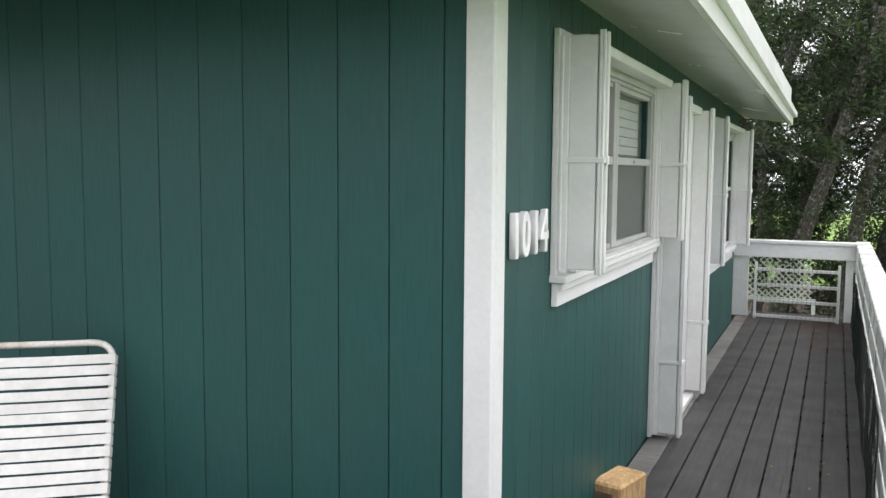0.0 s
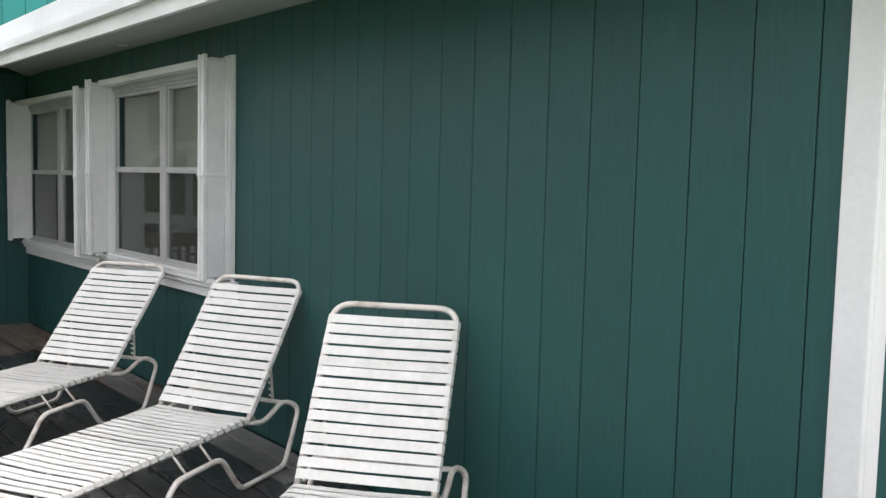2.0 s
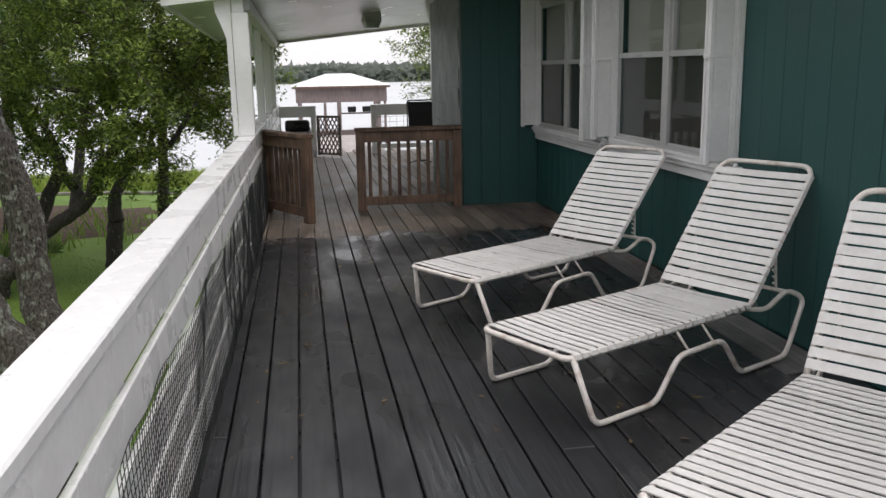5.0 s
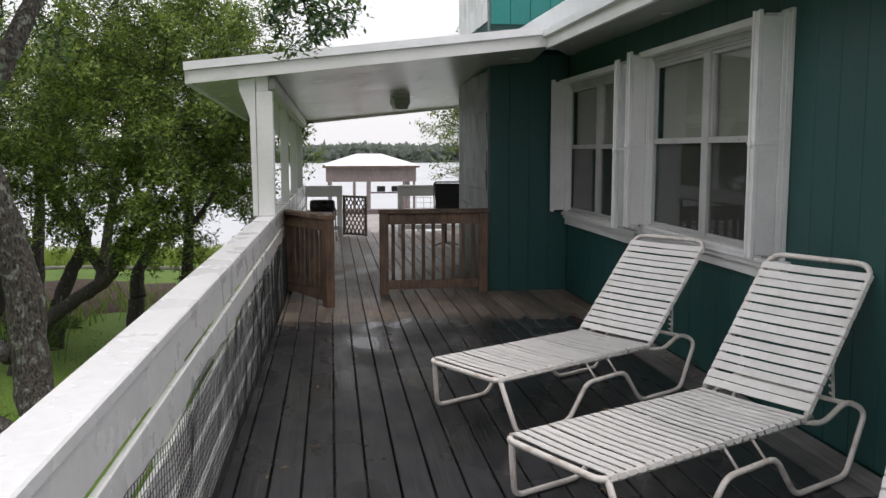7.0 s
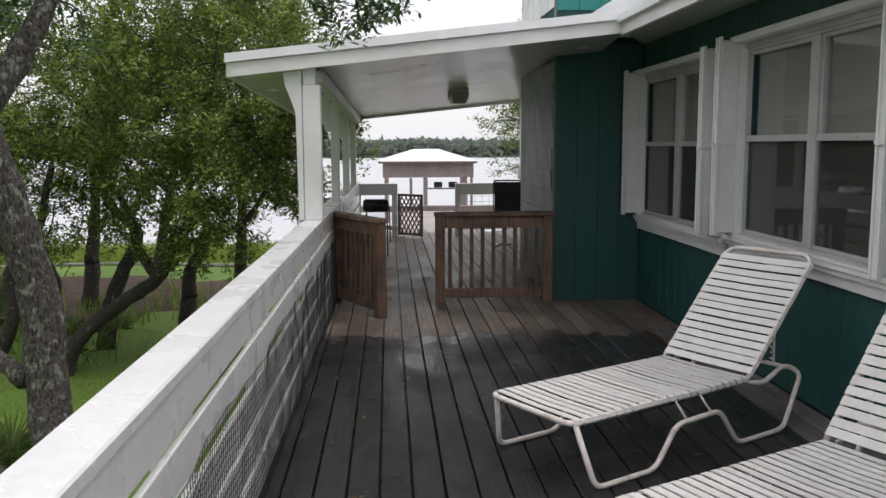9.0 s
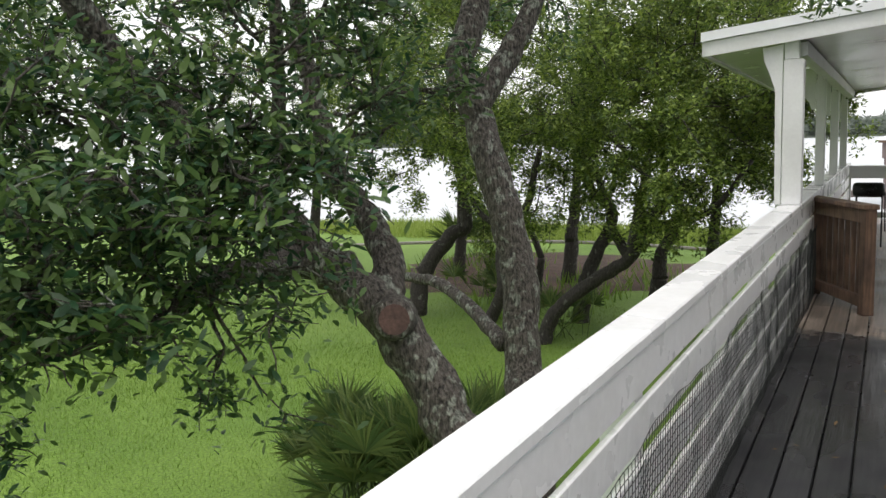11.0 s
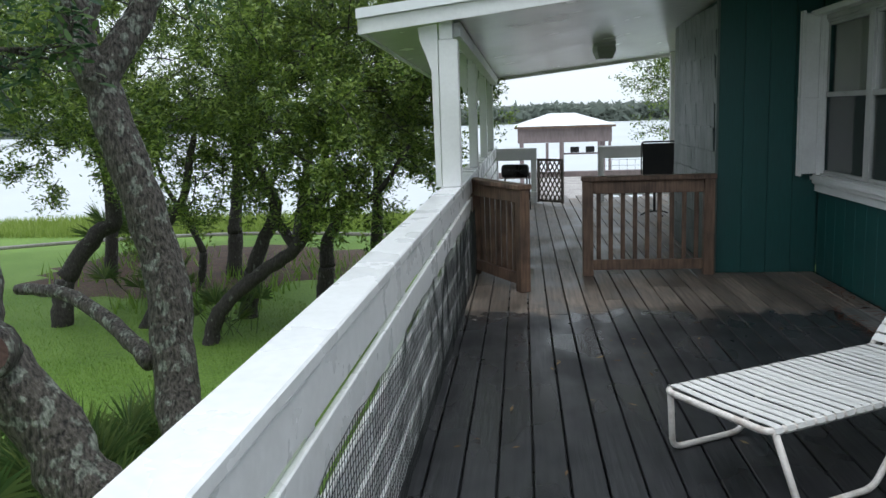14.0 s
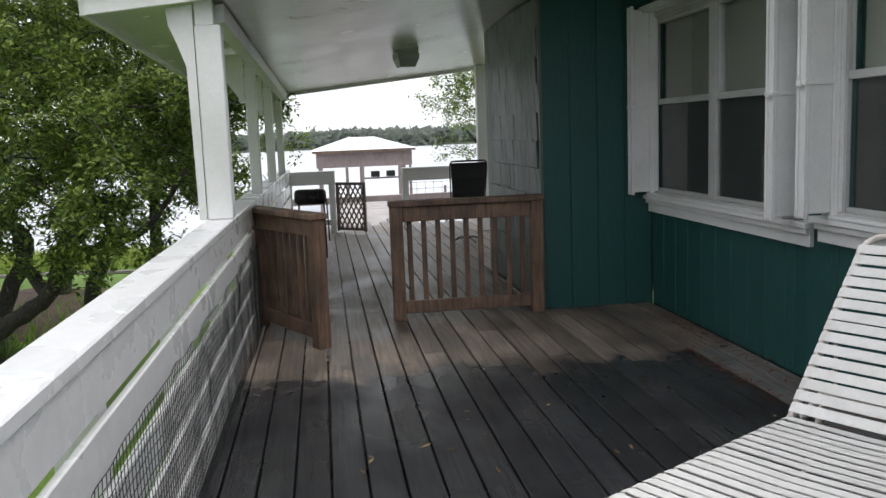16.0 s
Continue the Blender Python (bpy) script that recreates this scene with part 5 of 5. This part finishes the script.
for sgn, off in ((1, -0.012), (-1, 0.004)):
    for k in range(-7, 8):
        a = bw / 2 + k * 0.085
        pts = []
        for z in (0.076, bh_ + 0.008):
            pts.append([a + sgn * (z - 0.37) * 0.62, z])
        lo, hi = 0.037, bw - 0.037
        (xa, za), (xb, zb) = pts
        ts = sorted(((lo - xa) / (xb - xa), (hi - xa) / (xb - xa)))
        t0, t1 = max(0, ts[0]), min(1, ts[1])
        if t1 - t0 > 0.05:
            p0, p1 = Vector((xa + (xb - xa) * t0, off, za + (zb - za) * t0)), Vector((xa + (xb - xa) * t1, off, za + (zb - za) * t1))
            bm = bmesh.new()
            d = (p1 - p0).normalized()
            sd = Vector((-d.z, 0, d.x)) * 0.011
            vs = [bm.verts.new(q + e) for e in (Vector((0, 0, 0)), Vector((0, 0.007, 0))) for q in (p0 - sd, p0 + sd, p1 + sd, p1 - sd)]
            for f in ((0, 1, 2, 3), (7, 6, 5, 4), (0, 4, 5, 1), (1, 5, 6, 2), (2, 6, 7, 3), (3, 7, 4, 0)):
                bm.faces.new([vs[i] for i in f])
            bmesh.ops.recalc_face_normals(bm, faces=bm.faces)
            part("slat", bm, LATT, lat)
lat.matrix_basis = pose(-13.9, 0.21, 0, 0, 0, 50)

SLING = surface("black_sling", (0.045, 0.046, 0.05), (0.06, 0.06, 0.06), rough=0.7, scale=4, grain=200, bump=0.1, fleck=0.2)
ch = thing("patio_chair", "black sling swivel patio chair on the deck by the lake", "chair", (-12.2, 1.75, 0))
part("backrest", slab(bmesh.new(), [(-11.98, 1.47, 0.42), (-11.98, 2.03, 0.42), (-12.0, 2.03, 0.42), (-12.0, 1.47, 0.42)], 0.02), SLING, ch)
bm = bmesh.new()
for i, (z, xx) in enumerate(((0.44, -12.0), (0.62, -11.93), (0.80, -11.88), (0.98, -11.86))):
    for yy in (1.50 - i * 0.012, 2.0 + i * 0.012):
        bm.verts.new((xx, yy, z))
bm.verts.ensure_lookup_table()
for i in range(3):
    bm.faces.new([bm.verts[k] for k in (2 * i, 2 * i + 1, 2 * i + 3, 2 * i + 2)])
bmesh.ops.solidify(bm, geom=bm.faces[:], thickness=0.012)
part("sling", bm, SLING, ch)
part("frame", tube(bmesh.new(), rounded([(-12.4, 1.48, 0.42), (-12.0, 1.48, 0.42), (-11.86, 1.45, 1.0), (-11.86, 2.05, 1.0), (-12.0, 2.02, 0.42), (-12.4, 2.02, 0.42)], 0.06), 0.012, 7), BLACK, ch, smooth=True)
part("seat", boxed(-12.45, 1.49, 0.40, -12.0, 2.01, 0.42, 0.004), SLING, ch)
part("pedestal", tube(bmesh.new(), [(-12.2, 1.75, 0.40), (-12.2, 1.75, 0.05)], 0.025, 8), BLACK, ch, smooth=True)
for a in (0, 90):
    c, s = math.cos(radians(a + 20)) * 0.28, math.sin(radians(a + 20)) * 0.28
    part("foot", tube(bmesh.new(), [(-12.2 - c, 1.75 - s, 0.012), (-12.2 - c * 0.5, 1.75 - s * 0.5, 0.05), (-12.2 + c * 0.5, 1.75 + s * 0.5, 0.05), (-12.2 + c, 1.75 + s, 0.012)], 0.012, 6), BLACK, ch)

ch.matrix_basis = ch.matrix_basis @ Matrix.Diagonal((1, 0.75, 1, 1))

WIRE = surface("dull_wire", (0.10, 0.10, 0.10), rough=0.5, bump=0)
wire = thing("wire_fence", "dull wire mesh fence panel under the lake end rail", "fence", (-14.05, 2.6, 0))
for k in range(24):
    part("wire", tube(bmesh.new(), [(-14.03, 1.24 + k * 0.122, 0.2), (-14.03, 1.24 + k * 0.122, 0.66)], 0.003, 4), WIRE, wire)
for k in range(6):
    part("wire", tube(bmesh.new(), [(-14.035, 1.24, 0.2 + k * 0.09), (-14.035, 4.1, 0.2 + k * 0.09)], 0.003, 4), WIRE, wire)

pier = thing("pier", "bleached wooden pier leading out over the lake", "pier", (-23, 1.4, LAKE))
plank = as_mesh("plank", boxed(0, 0, -0.04, 0.28, 2.2, 0, 0.004), PIERWOOD)
for k in range(60):
    piece("plank", plank, pose(-15.0 - 0.29 * k, 0.3, -1.0), pier)
part("end_beam", boxed(-32.6, -1.6, -1.05, -32.3, 5.0, -0.82, 0.01), BROWNROOF, pier)
for k in range(5):
    for yy in (0.4, 2.4):
        part("support_pole", tube(bmesh.new(), [(-16 - 4 * k, yy, LAKE - 1), (-16 - 4 * k, yy, -1.045)], 0.1, 8), BROWNROOF, pier)
for x, y, z in ((-36, 1.0, 0.1), (-38, 5.2, -0.9), (-34, 3.1, -0.5)):
    ob = thing("mooring_pile", "slim wooden mooring pile standing in the lake", "pile", (x, y, LAKE), "mooring piles")
    part("pole", tube(bmesh.new(), [(x, y, LAKE - 1), (x, y, z)], 0.06, 8), BROWNROOF, ob)
lift = thing("boat_lift", "boat lift beam with two motors hanging under the boathouse", "boat lift", (-46, 3.2, -0.7))
part("beam", boxed(-46.1, 2.1, -0.9, -45.9, 4.1, -0.82), BROWNROOF, lift)
for yy in (2.5, 3.3):
    part("motor", boxed(-46.15, yy, -0.8, -45.85, yy + 0.45, -0.5, 0.03), BLACK, lift)
for yy in (2.15, 4.05):
    part("cable", tube(bmesh.new(), [(-46, yy, -0.85), (-46, yy, 0.6)], 0.02, 5), BLACK, lift)

# ---- house number ----
def digit(ch_, y, z):
    cu = bpy.data.curves.new("digit", "FONT")
    cu.body, cu.size, cu.extrude, cu.bevel_depth, cu.offset = ch_, 0.215, 0.009, 0.005, 0.0025
    tmp = new("digit_source", cu)
    me = bpy.data.meshes.new_from_object(tmp)
    bpy.data.objects.remove(tmp)
    me.materials.append(NUMBER)
    ob = new("house_number", me)
    ob.matrix_basis = pose(SIDE + 0.03, y, z, 90, 0, 90) @ Matrix.Diagonal((0.82, 1.0, 1.0, 1))
    tagged(ob, "thick white plastic house number " + {"1": "one", "0": "zero", "4": "four"}[ch_] + " on the green siding", "house number", "house number digits")


NUMBER = surface("white_plastic", (0.86, 0.84, 0.85), rough=0.4, scale=10, bump=0, fleck=0.02)
for ch_, y in zip("1014", (2.60, 2.70, 2.812, 2.91)):
    digit(ch_, y, 1.385)

# ---- small things on the deck ----
CUT = surface("cut_pine", (0.50, 0.33, 0.16), (0.36, 0.22, 0.10), rough=0.75, scale=12, grain=60, stretch=(1, 1, 0.2), bump=0.3, fleck=0.3)
blk = thing("wood_block", "rough offcut of a pine beam lying on the deck", "wood block", (0, 0, 0))
part("body", boxed(-0.085, -0.15, 0.0, 0.085, 0.15, 0.145, 0.012), CUT, blk)
part("split", boxed(-0.05, -0.1525, 0.03, 0.045, -0.1505, 0.10, 0.0), GATEWOOD, blk, "dark knot on the cut end")
blk.matrix_basis = pose(0.20, 4.06, 0, 0, 0, -14)

pg = thing("wire_gate", "low white gate panel with wire netting at the walkway end", "gate", (0.8, 10.3, 0))
for z in (0.02, 0.2, 0.38, 0.56):
    part("bar", boxed(0.34, 10.30, z, 1.22, 10.325, z + 0.035, 0.003), WHITE, pg)
for x in (0.32, 1.2):
    part("stile", boxed(x, 10.298, 0.0, x + 0.03, 10.328, 0.66, 0.003), WHITE, pg)
for k in range(18):
    part("wire", tube(bmesh.new(), [(0.36 + k * 0.048, 10.295, 0.03), (0.36 + k * 0.048, 10.295, 0.6)], 0.002, 4), BLACK, pg)


def litter(name, label, spots, size, material, seed, thin):
    r = random.Random(seed)
    vs, fs = [], []
    for cx, cy, rx, ry, n in spots:
        for _ in range(n):
            p = Vector((cx + r.uniform(-rx, rx), cy + r.uniform(-ry, ry), 0.006 + r.uniform(0, 0.006)))
            a = r.uniform(0, 6.28)
            d = Vector((math.cos(a), math.sin(a), r.uniform(-0.02, 0.12))) * size * r.uniform(0.6, 1.3)
            s = Vector((-math.sin(a), math.cos(a), 0.1)) * size * thin
            i = len(vs)
            vs += [p, p + d * 0.5 + s, p + d, p + d * 0.5 - s]
            fs += [(i, i + 1, i + 2), (i, i + 2, i + 3)]
    me = bpy.data.meshes.new(name)
    me.from_pydata([tuple(v) for v in vs], [], fs)
    me.materials.append(material)
    tagged(adopt(new(name, me), None), label, "leaf litter", kind="stuff")


STRAW = leafy("red_brown_litter", (0.10, 0.03, 0.018), (0.26, 0.10, 0.05), 0.7)
DEADLEAF = leafy("fallen_leaves", (0.16, 0.10, 0.05), (0.36, 0.26, 0.12), 0.6)
litter("pine_straw", "red-brown pine straw and leaves blown along the deck edge", [(1.15, 9.4, 0.22, 1.0, 420), (0.22, 10.1, 0.1, 0.2, 60), (1.0, 9.9, 0.3, 0.3, 160), (-5.9, 2.38, 1.6, 0.07, 220), (-7.2, 2.36, 0.4, 0.1, 40), (-6.1, 2.14, 0.55, 0.03, 110), (-5.2, 2.15, 0.4, 0.02, 40)], 0.07, STRAW, 51, 0.06)
litter("fallen_leaves", "scattered brown oak leaves lying on the wet deck", [(-3.5, 0.6, 3.2, 1.0, 70), (0.8, 6.5, 0.55, 3.0, 40), (-5.4, 1.8, 1.2, 0.6, 25)], 0.05, DEADLEAF, 52, 0.16)

# ---- neighbouring house ----
nb = thing("neighbour_house", "dark shingled house with a porch beyond the oaks", "house", (-8.5, -20.5, GROUND))
DARKROOF = surface("dark_shingle_roof", (0.055, 0.06, 0.065), (0.04, 0.043, 0.047), rough=0.8, scale=2, grain=20, stretch=(1, 1, 4), bump=0.4, fleck=0.3)
DARKWALL = surface("brown_wall", (0.12, 0.10, 0.085), (0.09, 0.075, 0.065), rough=0.8, scale=2, grain=20, fleck=0.2)
part("wall", boxed(-12.5, -24.0, GROUND, -5.5, -19.5, 1.2), DARKWALL, nb)
bm = bmesh.new()
v = [bm.verts.new(c) for c in ((-13, -18.2, 1.15), (-4, -18.2, 1.15), (-4, -25, 1.15), (-13, -25, 1.15), (-12.6, -21.6, 3.3), (-4.4, -21.6, 3.3))]
for f in ((0, 1, 5, 4), (1, 2, 5), (2, 3, 4, 5), (3, 0, 4), (3, 2, 1, 0)):
    bm.faces.new([v[i] for i in f])
part("roof", bm, DARKROOF, nb)
for x in (-12.6, -10.5, -8.4, -6.3):
    part("porch_pillar", boxed(x - 0.06, -18.5, GROUND, x + 0.06, -18.38, 1.12, 0.004), PIERWOOD, nb)
